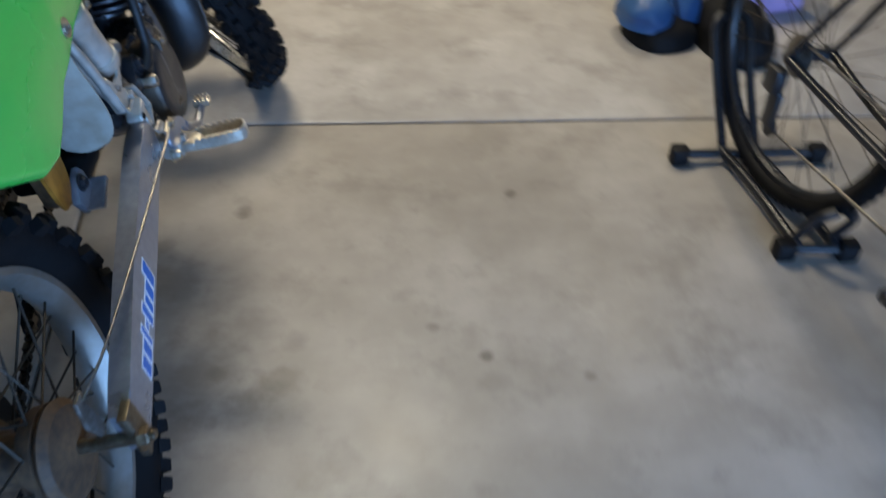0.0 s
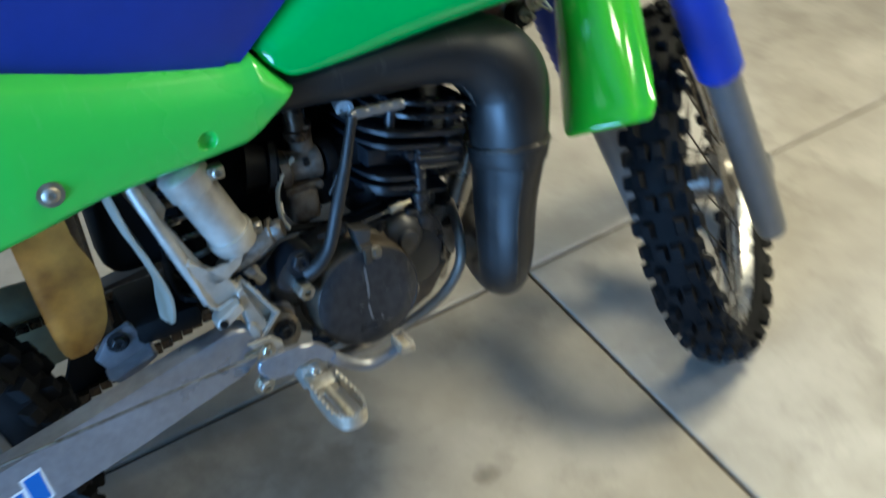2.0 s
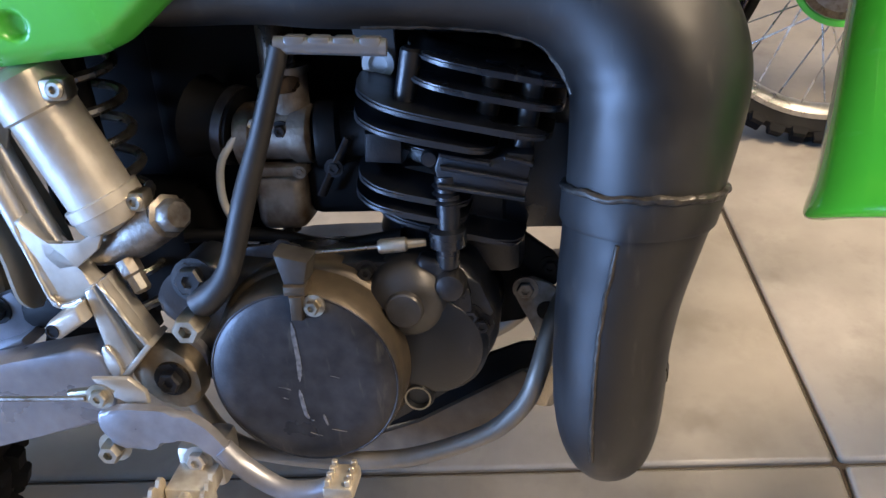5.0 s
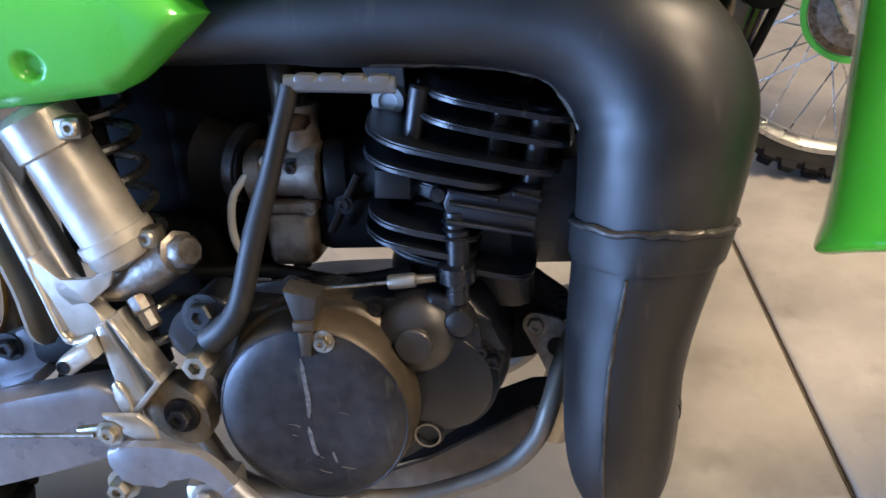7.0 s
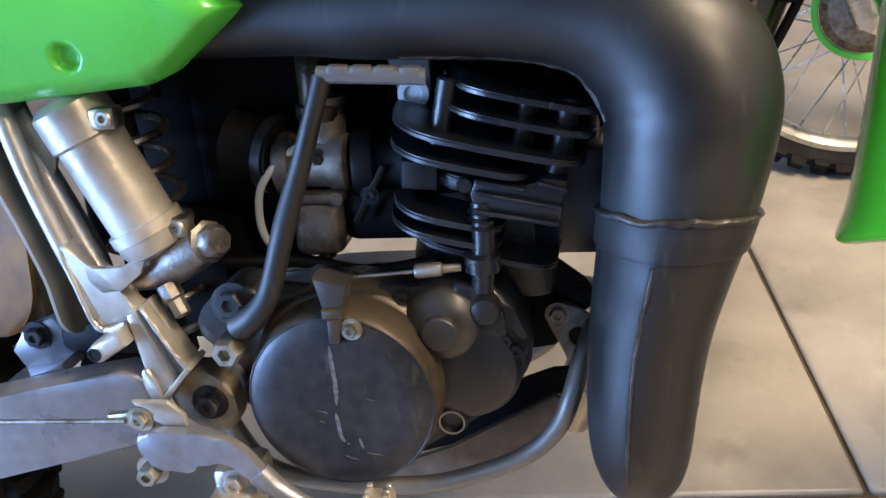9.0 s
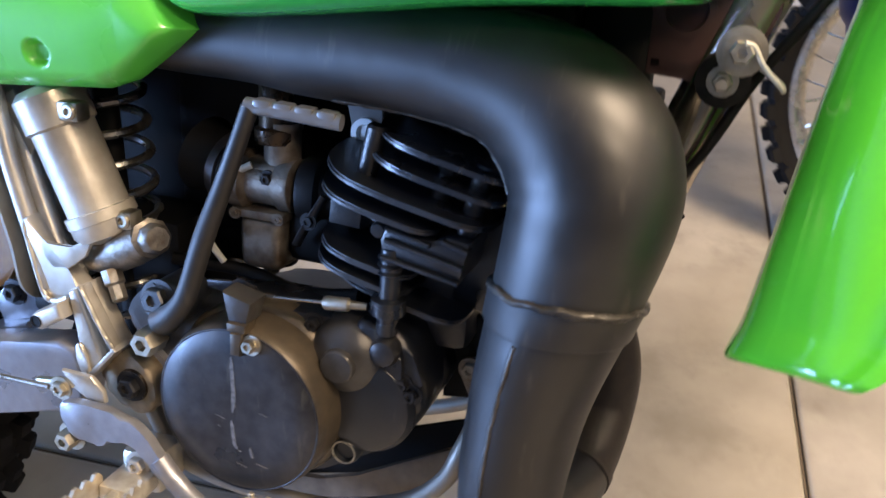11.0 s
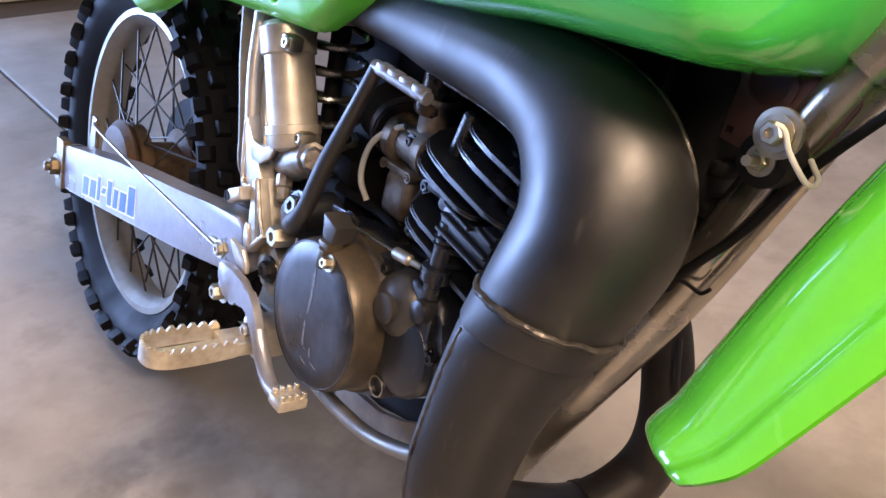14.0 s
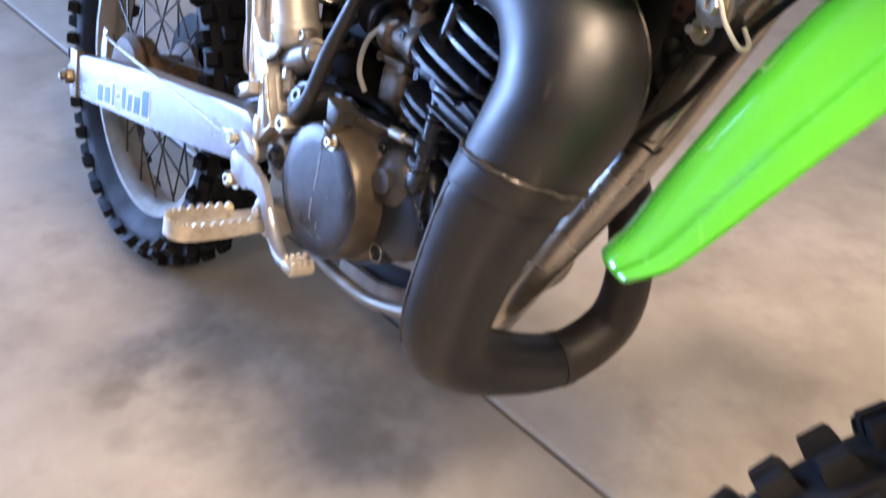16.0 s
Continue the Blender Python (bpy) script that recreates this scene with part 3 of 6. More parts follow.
bm = bmesh.new()
pipe_length(bm, 5, 21, 88)
pipe = part("expansion_chamber", bm, PIPE, moto, "satin black two-stroke expansion chamber pipe", 60)
bm = bmesh.new()
pipe_length(bm, 0, 5, 32)
pipe_length(bm, 4.9, 5.06, 32, 0.0013, 25)
part("header_pipe", bm, HEADER, pipe, "sooty brown-black header pipe", 60)
bm = bmesh.new()
sweep(bm, [(-0.047, 0.972, 0.545), (-0.040, 0.985, 0.520), (-0.042, 0.990, 0.505), (-0.052, 0.988, 0.500)], 0.0018, 8, 4)
part("pipe_spring", bm, COVER, pipe)
bm = bmesh.new()
loft(bm, [[tuple(on_pipe(u, a, k)) for a in np.linspace(0, 2 * math.pi, 88, endpoint=False)] for u, k in ((9.70, -0.004), (9.71, 0.0012), (9.74, 0.0026), (9.98, 0.0026), (10.02, 0.0018), (10.03, -0.004))])
part("collar", bm, PIPE, pipe)


def pipe_weld(rows, r, shake, scale):
    """A ragged bead along rows of (u, angle)."""
    bm = bmesh.new()
    sweep(bm, [tuple(on_pipe(u, a, -0.0004)) for u, a in rows], r, 8, 2)
    for v in bm.verts:
        v.co += Vector((1, 1, 1)) * shake * noise.noise(v.co * scale)
    part("weld_seam", bm, WELD, pipe)


bm = bmesh.new()
loft(bm, [[tuple(on_pipe(u, a, k)) for a in np.linspace(0, 2 * math.pi, 160, endpoint=False)] for u, k in ((9.97, -0.003), (9.985, 0.0022), (10.0, 0.0040), (10.03, 0.0042), (10.05, 0.0026), (10.06, -0.003))])
for v in bm.verts:
    v.co += Vector((0, 0, 0.0024)) * noise.noise(v.co * 80) + Vector((0.001, 0.001, 0.0006)) * noise.noise(v.co * 190)
part("weld_seam", bm, WELD, pipe)
pipe_weld([(u, -1.86) for u in np.linspace(7.7, 9.68, 14)], 0.0016, 0.0008, 110)
pipe_weld([(u, np.interp(u, (10, 12, 13.5, 16), (0.8, 0.7, 0.42, 0.2))) for u in np.linspace(10.1, 16, 30)], 0.0024, 0.0010, 150)
pipe_weld([(u, np.interp(u, (11, 13, 17), (-2.95, -2.85, -2.7))) for u in np.linspace(11.4, 17.4, 30)], 0.0017, 0.0011, 170)

# tank


def tank_section(y, zb, zt, w, n=44):
    """Flat flanks with a tight lower edge and a round top."""
    out = []
    for a in np.linspace(0, 2 * math.pi, n, endpoint=False):
        c, q = math.cos(a), math.sin(a)
        e = 2 / 3.0 if q > 0 else 2 / 7.0
        x = w * math.copysign(abs(c) ** e, c)
        z = zb + 0.42 * (zt - zb) + (0.58 if q > 0 else 0.42) * (zt - zb) * math.copysign(abs(q) ** e, q)
        x *= 1 - 0.19 * max(0, (z - zb) / (zt - zb) - 0.12) - 0.05 * max(0, 1 - (z - zb) / 0.03)
        out.append((x, y, z))
    return out


rows = smooth_path([(0.634, 0.782, 0.797, 0.118), (0.640, 0.768, 0.806, 0.128), (0.652, 0.755, 0.818, 0.136), (0.672, 0.744, 0.838, 0.140), (0.72, 0.746, 0.886, 0.147), (0.80, 0.755, 0.965, 0.158), (0.86, 0.763, 0.99, 0.164), (0.90, 0.767, 1.0, 0.166), (0.97, 0.772, 1.0, 0.165),
                    (1.008, 0.775, 1.0, 0.160), (1.024, 0.780, 0.998, 0.152), (1.040, 0.787, 0.994, 0.136), (1.056, 0.813, 0.99, 0.116), (1.067, 0.848, 0.98, 0.095), (1.073, 0.88, 0.96, 0.07)], 4)
bm = bmesh.new()
loft(bm, [tank_section(*r) for r in rows])
tank = part("fuel_tank", bm, GREEN_TANK, moto, "glossy green fuel tank with brand decal", 50)

# seat
bm = bmesh.new()
plate(bm, round_outline([(0.560, 0.770), (0.596, 0.768), (0.639, 0.801), (0.750, 0.900), (0.80, 0.965), (0.70, 0.985), (0.45, 0.965), (0.15, 0.95), (-0.1, 0.95), (-0.12, 0.893), (0.15, 0.857), (0.385, 0.814), (0.46, 0.793)], 4), -0.125, 0.125, 0.03, 4)
part("seat", bm, BLUE_VINYL, moto, "blue vinyl seat", 60)
bm = bmesh.new()
plate(bm, round_outline([(0.555, 0.772), (0.594, 0.764), (0.64, 0.800), (0.755, 0.905), (0.74, 0.91), (0.60, 0.80)], 4), -0.118, 0.118, 0.004)
part("seat_base", bm, BLACK, moto)

# side panel
def side_panel():
    top = [(-0.12, 0.905), (0.0, 0.893), (0.15, 0.872), (0.30, 0.842), (0.40, 0.818), (0.47, 0.802), (0.55, 0.789), (0.590, 0.784), (0.610, 0.784), (0.624, 0.787), (0.646, 0.763), (0.662, 0.745), (0.671, 0.735)]
    low = [(-0.12, 0.79), (0.03, 0.715), (0.12, 0.665), (0.20, 0.617), (0.235, 0.612), (0.27, 0.625), (0.33, 0.655), (0.44, 0.677), (0.52, 0.682), (0.600, 0.687), (0.617, 0.6935), (0.643, 0.7125), (0.671, 0.7348)]
    ys = sorted(set(np.linspace(-0.12, 0.671, 150).tolist() + [0.59, 0.610, 0.624, 0.6, 0.235] + np.linspace(0.540, 0.571, 17).tolist()))
    secs = []
    for y in ys:
        zt, zb = np.interp(y, *zip(*top)), np.interp(y, *zip(*low))
        base = 0.134 + 0.020 * min(1, max(0, 0.62 - y) / 0.25) - 0.10 * max(0, 0.2 - y) ** 1.5
        out = []
        for k in np.linspace(0, 1, 61):
            z = zb + (zt - zb) * k
            edge = min(z - zb, zt - z)
            x = base + 0.010 * math.sin(math.pi * k) - 0.014 * max(0, 1 - edge / 0.014) ** 2 - 0.012 * max(0, 1 - (zt - z) / 0.04) ** 2
            x -= 0.010 * max(0, 1 - (0.671 - y) / 0.02) ** 2
            x -= 0.0075 * min(1, 1.6 * max(0, 1 - ((y - 0.5555) ** 2 + (z - 0.7115) ** 2) / 0.0105 ** 2))
            out.append((x, y, z))
        secs.append(out + [(x - 0.012, yy, zz) for x, yy, zz in out[::-1]])
    bm = bmesh.new()
    loft(bm, secs)
    ob = part("side_panel", bm, GREEN, moto, "green plastic side panel", 50)
    y, z, x = 0.394, 0.708, 0.1605
    bm = bmesh.new()
    lathe(bm, [(0.013, -0.002), (0.013, 0.0012), (0.0095, 0.0012)], 24, along((x, y, z), (x + 1, y, z)))
    lathe(bm, [(0.0085, 0), (0.0085, 0.003), (0.006, 0.005), (0.003, 0.005), (0.003, 0.003)], 20, along((x, y, z), (x + 1, y, z)))
    part("screw", bm, ZINC, ob)


side_panel()

# rear fender under the seat
bm = bmesh.new()
secs = []
for y, z, w, dr in smooth_path([(0.30, 0.80, 0.09, 0.03), (0.1, 0.80, 0.1, 0.04), (-0.1, 0.83, 0.11, 0.05), (-0.35, 0.86, 0.10, 0.05), (-0.5, 0.85, 0.08, 0.03)], 4):
    top = [(w * k, y, z - dr * abs(k) ** 2.2) for k in np.linspace(-1, 1, 13)]
    secs.append(top + [(x, yy, zz - 0.004) for x, yy, zz in top[::-1]])
loft(bm, secs)
part("rear_fender", bm, GREEN, moto)

# ---- frame ----
bm = bmesh.new()
sweep(bm, [(0.005, 1.078, 0.86), (0.005, 1.035, 0.745), (0.005, 0.991, 0.617), (0.005, 0.943, 0.505), (0.005, 0.909, 0.43), (0.005, 0.876, 0.352)], 0.021, 20, 4)
part("down_tube", bm, SILVER_TUBE, moto, "silver painted frame tube")
bm = bmesh.new()
sweep(bm, [(0, 1.05, 0.80, 0.032), (0, 1.085, 0.865, 0.032), (0, 1.105, 0.93, 0.032)], 0.03, 24, 2)
part("steering_head", bm, SILVER_TUBE, moto)
for sx in (1, -1):
    bm = bmesh.new()
    sweep(bm, [(sx * 0.02, 0.908, 0.47), (sx * 0.065, 0.893, 0.452), (sx * 0.087, 0.883, 0.425), (sx * 0.090, 0.871, 0.396), (sx * 0.090, 0.844, 0.3685), (sx * 0.090, 0.797, 0.3475), (sx * 0.092, 0.755, 0.339), (sx * 0.098, 0.69, 0.343), (sx * 0.106, 0.63, 0.365), (sx * 0.108, 0.60, 0.42)], 0.0078, 16, 5)
    part("cradle_tube", bm, RIM, moto, "silver painted frame tube")
bm = bmesh.new()
plate(bm, [(0.66, 0.328), (0.74, 0.333), (0.777, 0.349), (0.822, 0.375), (0.868, 0.402), (0.880, 0.396), (0.8466, 0.349), (0.765, 0.314), (0.74, 0.305), (0.66, 0.298)], 0.046, 0.052, 0.002)
part("skid_rail", bm, TAN, moto, "dusty tan skid rail under the engine")
bm = bmesh.new()
plate(bm, [(0.66, 0.345), (0.721, 0.348), (0.765, 0.362), (0.799, 0.386), (0.820, 0.400), (0.867, 0.419), (0.884, 0.420), (0.884, 0.400), (0.8165, 0.366), (0.780, 0.342), (0.721, 0.325), (0.66, 0.32)], 0.030, 0.036, 0.002)
part("under_rail", bm, BLACK, moto)
bm = bmesh.new()
sweep(bm, [(0.104, 0.462, 0.725), (0.110, 0.474, 0.664), (0.116, 0.487, 0.618), (0.118, 0.502, 0.567), (0.119, 0.512, 0.535), (0.12, 0.519, 0.510)], 0.0078, 16, 4)
part("rear_tube", bm, SILVER, moto, "silver painted frame tube")
bm = bmesh.new()
sweep(bm, [(0.088, 0.462, 0.69), (0.098, 0.487, 0.622), (0.103, 0.504, 0.579), (0.107, 0.521, 0.542), (0.112, 0.545, 0.505), (0.113, 0.572, 0.468)], 0.0088, 20, 4)
part("frame_tube", bm, SILVER, moto, "silver painted frame tube")
bm = bmesh.new()
plate(bm, [(0.4735, 0.666), (0.486, 0.672), (0.497, 0.649), (0.503, 0.632), (0.495, 0.612), (0.486, 0.614)], 0.098, 0.103, 0.0015)
part("tube_gusset", bm, SILVER, moto)
bm = bmesh.new()
plate(bm, [(0.501, 0.571), (0.509, 0.573), (0.524, 0.549), (0.545, 0.527), (0.556, 0.520), (0.553, 0.505), (0.540, 0.500), (0.524, 0.500), (0.517, 0.504), (0.508, 0.539)], 0.108, 0.126, 0.004, 3)
part("gusset_plate", bm, SILVER, moto, "silver welded gusset plate")
bm = bmesh.new()
plate(bm, [(0.549, 0.516), (0.563, 0.5235), (0.591, 0.4705), (0.566, 0.446), (0.557, 0.452)], 0.106, 0.124, 0.003, 2)
bracket = part("frame_bracket", bm, SILVER, moto, "silver welded frame bracket")
bm = bmesh.new()
plate(bm, [(0.549, 0.516), (0.5575, 0.5205), (0.5785, 0.4585), (0.566, 0.4465), (0.557, 0.452)], 0.122, 0.1335, 0.0028, 3)
part("bracket_face", bm, SILVER, bracket)
bm = bmesh.new()
plate(bm, [(0.5610, 0.5225), (0.5640, 0.5240), (0.5920, 0.4705), (0.5890, 0.4685)], 0.122, 0.1345, 0.0012, 2)
part("bracket_rim", bm, SILVER, bracket)
bm = bmesh.new()
plate(bm, [(0.564, 0.4445), (0.568, 0.4415), (0.5955, 0.4715), (0.592, 0.4745)], 0.106, 0.137, 0.0015)
part("bracket_lip", bm, SILVER, bracket)
bm = bmesh.new()
plate(bm, round_outline([(0.566, 0.442), (0.588, 0.4655), (0.612, 0.4535), (0.6205, 0.437), (0.6175, 0.415), (0.599, 0.4075), (0.576, 0.423)], 4), 0.10, 0.1235, 0.004, 2)
part("pivot_plate", bm, OIL_STAINED, bracket, "silver pivot plate stained with oil")
bm = bmesh.new()
sweep(bm, [(0.134, 0.5635, 0.524), (0.135, 0.574, 0.504), (0.135, 0.583, 0.487), (0.134, 0.592, 0.471)], 0.0022, 8, 6)
for v in bm.verts:
    v.co += Vector((1, 1, 1)) * 0.0014 * noise.noise(v.co * 260)
part("weld_bead", bm, SILVER, bracket, "", 60)
bm = bmesh.new()
sweep(bm, [(0.124, 0.502, 0.566), (0.126, 0.510, 0.538), (0.127, 0.519, 0.506), (0.128, 0.530, 0.502), (0.130, 0.546, 0.508)], 0.0026, 8, 6)
for v in bm.verts:
    v.co += Vector((1, 1, 1)) * 0.0015 * noise.noise(v.co * 240)
part("weld_bead", bm, SILVER, bracket, "", 60)
bm = bmesh.new()
plate(bm, [(0.5165, 0.4855), (0.5175, 0.4915), (0.5225, 0.4965), (0.548, 0.5095), (0.552, 0.496), (0.5275, 0.4810), (0.5205, 0.4815)], 0.118, 0.1455, 0.004, 3)
lug = part("frame_lug", bm, SILVER, moto, "pale worn frame lug")
bm = bmesh.new()
lathe(bm, [(0.0055, 0), (0.0055, 0.0012), (0.004, 0.0012), (0.0038, 0.0004)], 20, along((0.1452, 0.5245, 0.4890), (1.14, 0.5245, 0.4890)))
part("lug_hole", bm, BLACK, lug)
bm = bmesh.new()
lathe(bm, [(0.0150, 0), (0.0146, 0.0014), (0.0125, 0.0018)], 28, along((0.1234, 0.5995, 0.4360), (1.13, 0.5995, 0.4360)))
part("oily_washer", bm, OILY, moto, "oil-soaked brown washer")
bm = bmesh.new()
bolt(bm, (0.1248, 0.5995, 0.4360), (1, 0, 0), 0.0095, 0.009)
part("pivot_bolt", bm, COVER, moto, "oily dark pivot nut")

# ---- swingarm ----
for sx in (1, -1):
    bm = bmesh.new()
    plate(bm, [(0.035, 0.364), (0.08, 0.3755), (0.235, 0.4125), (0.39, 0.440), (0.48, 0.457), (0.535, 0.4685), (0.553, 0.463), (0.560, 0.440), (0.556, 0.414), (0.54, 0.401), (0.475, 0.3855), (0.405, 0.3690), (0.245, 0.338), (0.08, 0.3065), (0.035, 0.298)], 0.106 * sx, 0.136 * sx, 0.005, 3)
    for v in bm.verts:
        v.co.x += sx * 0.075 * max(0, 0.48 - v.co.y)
    # the far arm's dark paint holds the shade there as well as chain grime
    arm = part("swingarm", bm, SILVER_ARM if sx > 0 else ENGINE, moto, "silver box-section swingarm with blue decal" if sx > 0 else "far side of the swingarm, darkened for shade and chain grime")
    if sx > 0:
        swing = arm
    bm = bmesh.new()
    plate(bm, [(0.022, 0.372), (0.052, 0.374), (0.056, 0.300), (0.026, 0.292)], 0.158 * sx, 0.1715 * sx, 0.002)
    part("chain_adjuster", bm, BRASS, arm)
bm = bmesh.new()
bolt(bm, (0.1705, 0.030, 0.327), (1, 0, 0), 0.013, 0.012)
lathe(bm, [(0.007, 0.0), (0.007, 0.017), (0.005, 0.019)], 16, along((0.1705, 0.030, 0.327), (1.1705, 0.030, 0.327)))
lathe(bm, [(0.0095, -0.12), (0.0095, 0.002)], 16, along((0.1705, 0.030, 0.327), (1.1705, 0.030, 0.327)))
part("axle_nut", bm, BRASS, swing)
bm = bmesh.new()
lathe(bm, [(0.02, -0.105), (0.02, 0.105)], 20, Matrix.Translation((0, 0.602, 0.443)))
part("pivot_tube", bm, SILVER_ARM, moto)
# decal on the arm: a slanted band of strokes
n_axis = Vector((0, 0.172, 0.0365)).normalized()
up_axis = Vector((0, -n_axis.z, n_axis.y))
for k, (w, h, o) in enumerate([(0.018, 0.026, 0), (0.018, 0.026, 0), (0.008, 0.034, 0.004), (0.010, 0.008, 0.004), (0.012, 0.034, 0.004), (0.012, 0.026, 0), (0.018, 0.026, 0), (0.019, 0.038, 0.006)]):
    start = sum([0.018, 0.018, 0.008, 0.010, 0.012, 0.012, 0.018, 0.019][:k]) + k * 0.0075
    for mat_, grow, lift in ((DECAL_WHITE, 0.003, 0.0004), (DECAL_BLUE, 0, 0.0008)):
        bm = bmesh.new()
        c = Vector((0.1362, 0.124, 0.3405)) + n_axis * (start + w / 2) + up_axis * (o - 0.004)
        pts = [(-w / 2 - grow, -h / 2 - grow), (w / 2 + grow, -h / 2 - grow), (w / 2 + grow + 0.006, h / 2 + grow), (-w / 2 - grow + 0.006, h / 2 + grow)]
        plate(bm, [tuple((c + n_axis * a + up_axis * b).yz) for a, b in pts], 0.1362, 0.1362 + lift, 0)
        for v in bm.verts:
            v.co.x += 0.075 * (0.48 - v.co.y)
        part("decal_stroke", bm, mat_, swing, smooth=0)

# ---- engine ----
bm = bmesh.new()
plate(bm, round_outline([(0.60, 0.488), (0.66, 0.518), (0.76, 0.522), (0.825, 0.522), (0.846, 0.492), (0.853, 0.458), (0.832, 0.426), (0.788, 0.396), (0.755, 0.378), (0.70, 0.368), (0.63, 0.40), (0.598, 0.45)], 3), 0.045, 0.098, 0.010, 3)
plate(bm, round_outline([(0.61, 0.465), (0.66, 0.478), (0.76, 0.482), (0.825, 0.50), (0.846, 0.485), (0.853, 0.458), (0.832, 0.426), (0.788, 0.396), (0.755, 0.378), (0.70, 0.368), (0.63, 0.40), (0.602, 0.44)], 3), -0.09, 0.046, 0.010, 3)
engine = part("crankcase", bm, ENGINE, moto, "black painted two-stroke engine case", 45)
C0 = (0.712, 0.4465)
bm = bmesh.new()
lathe(bm, [(0.0712, 0.1390), (0.0702, 0.1402), (0.0690, 0.1408), (0.0675, 0.1412), (0.0660, 0.1422), (0.05, 0.1428), (0.02, 0.1430)], 72, Matrix.Translation((0, *C0)))
cover = part("clutch_cover", bm, COVER, engine, "worn dark clutch cover with a scratch", 35)
bm = bmesh.new()
lathe(bm, [(0.080, 0.085), (0.080, 0.100), (0.0775, 0.105), (0.0750, 0.107), (0.0738, 0.130), (0.0724, 0.137), (0.0711, 0.1392), (0.06, 0.1394)], 72, Matrix.Translation((0, *C0)))
part("cover_drum", bm, DRUM, cover, "oil-browned drum of the cover", 35)
bm = bmesh.new()
plate(bm, [(0.7025, 0.5485), (0.7275, 0.5425), (0.7232, 0.5245), (0.7073, 0.5245)], 0.118, 0.1425, 0.003, 2)
part("cover_tab", bm, DOME, cover, "greasy alloy lug")
bm = bmesh.new()
plate(bm, [(0.7075, 0.5255), (0.7245, 0.5255), (0.7240, 0.5175), (0.7072, 0.5175)], 0.128, 0.1460, 0.003, 2)
plate(bm, [(0.7114, 0.5185), (0.7221, 0.5185), (0.7200, 0.4990), (0.7110, 0.4990)], 0.128, 0.1480, 0.003, 2)
part("cover_pin", bm, DRUM, cover, "greasy dark pin")
# a bead added along the face's edge to draw the rim highlight
bm = bmesh.new()
lathe(bm, [(0.0704 + 0.0010 * math.cos(a), 0.1400 + 0.0010 * math.sin(a)) for a in np.linspace(0, 2 * math.pi, 8, endpoint=False)], 72, Matrix.Translation((0, *C0)), True)
part("highlight_bead", bm, COVER, cover, "thin bead shaped to give the rim its highlight", 60)
bm = bmesh.new()
bolt(bm, (0.1425, 0.7282, 0.5095), (1, 0, 0.15), 0.0055, 0.009)
part("bolt", bm, ZINC, cover)


def scratch(line, wide):
    """A ragged bare line on the cover's face."""
    P = smooth_path(line, 8)
    rng = random.Random(len(line) * 7 + int(wide * 1e5))
    a, b = [], []
    for i, (y, z) in enumerate(P):
        k = min(1, i / 3, (len(P) - 1 - i) / 3) * 0.85 + 0.15
        a.append((y - wide * k * rng.uniform(0.75, 1.0), z))
        b.append((y + wide * k * rng.uniform(0.75, 1.0), z))
    bm = bmesh.new()
    plate(bm, a + b[::-1], 0.1415, 0.14332, 0)
    part("scratch", bm, SCUFF, cover, "bare metal scratch", 0)


for line, wide in (([(0.7096, 0.496), (0.7102, 0.476), (0.7106, 0.461), (0.7094, 0.4465)], 0.0019), ([(0.7080, 0.4395), (0.7090, 0.429), (0.7101, 0.419), (0.7124, 0.4140)], 0.0017),
                   ([(0.6928, 0.4413), (0.6975, 0.4408), (0.7017, 0.4390)], 0.0011), ([(0.6945, 0.4325), (0.6985, 0.4310)], 0.0008), ([(0.7140, 0.4132), (0.7162, 0.4122)], 0.0013), ([(0.7240, 0.4180), (0.7250, 0.4130), (0.7262, 0.4085)], 0.0010),
                   ([(0.7116, 0.4020), (0.7160, 0.4000), (0.7210, 0.3990)], 0.0006), ([(0.7290, 0.4050), (0.7400, 0.4030)], 0.0005), ([(0.7330, 0.4520), (0.7400, 0.4500)], 0.0005)):
    scratch(line, wide)
# timing side dome and lower lobe
bm = bmesh.new()
lathe(bm, [(0.0345, 0.080), (0.0345, 0.092), (0.0325, 0.099), (0.029, 0.106), (0.0235, 0.1115), (0.0165, 0.1148), (0.0142, 0.1155), (0.0138, 0.1200), (0.0125, 0.1212), (0.004, 0.1216)], 48, Matrix.Translation((0, 0.7875, 0.4930)))
dome = part("pump_cover", bm, DOME, engine, "dark domed pump cover", 30)
bm = bmesh.new()
lathe(bm, [(0.012, 0.085), (0.012, 0.104), (0.010, 0.110), (0.005, 0.112)], 24, Matrix.Translation((0, 0.8205, 0.506)))
plate(bm, round_outline([(0.795, 0.524), (0.822, 0.520), (0.834, 0.502), (0.832, 0.470), (0.812, 0.460)], 4), 0.085, 0.104, 0.006, 3)
part("pump_flange", bm, COVER, dome)
bm = bmesh.new()
lathe(bm, [(0.044, 0.085), (0.044, 0.099), (0.040, 0.105), (0.033, 0.108), (0.01, 0.109)], 48, Matrix.Translation((0, 0.802, 0.455)))
part("crank_cover", bm, ENGINE, engine, "oily black crank cover", smooth=30)
bm = bmesh.new()
lathe(bm, [(0.0125, 0.085), (0.0125, 0.104), (0.0105, 0.108), (0.0088, 0.108), (0.0080, 0.104)], 28, Matrix.Translation((0, 0.7895, 0.4105)))
plug = part("oil_plug", bm, ENGINE, engine)
bm = bmesh.new()
lathe(bm, [(0.0105, 0.1070), (0.0104, 0.1088), (0.0092, 0.1088), (0.0090, 0.1070)], 32, Matrix.Translation((0, 0.7895, 0.4105)), True)
part("plug_ring", bm, ZINC, plug, "pale worn ring")
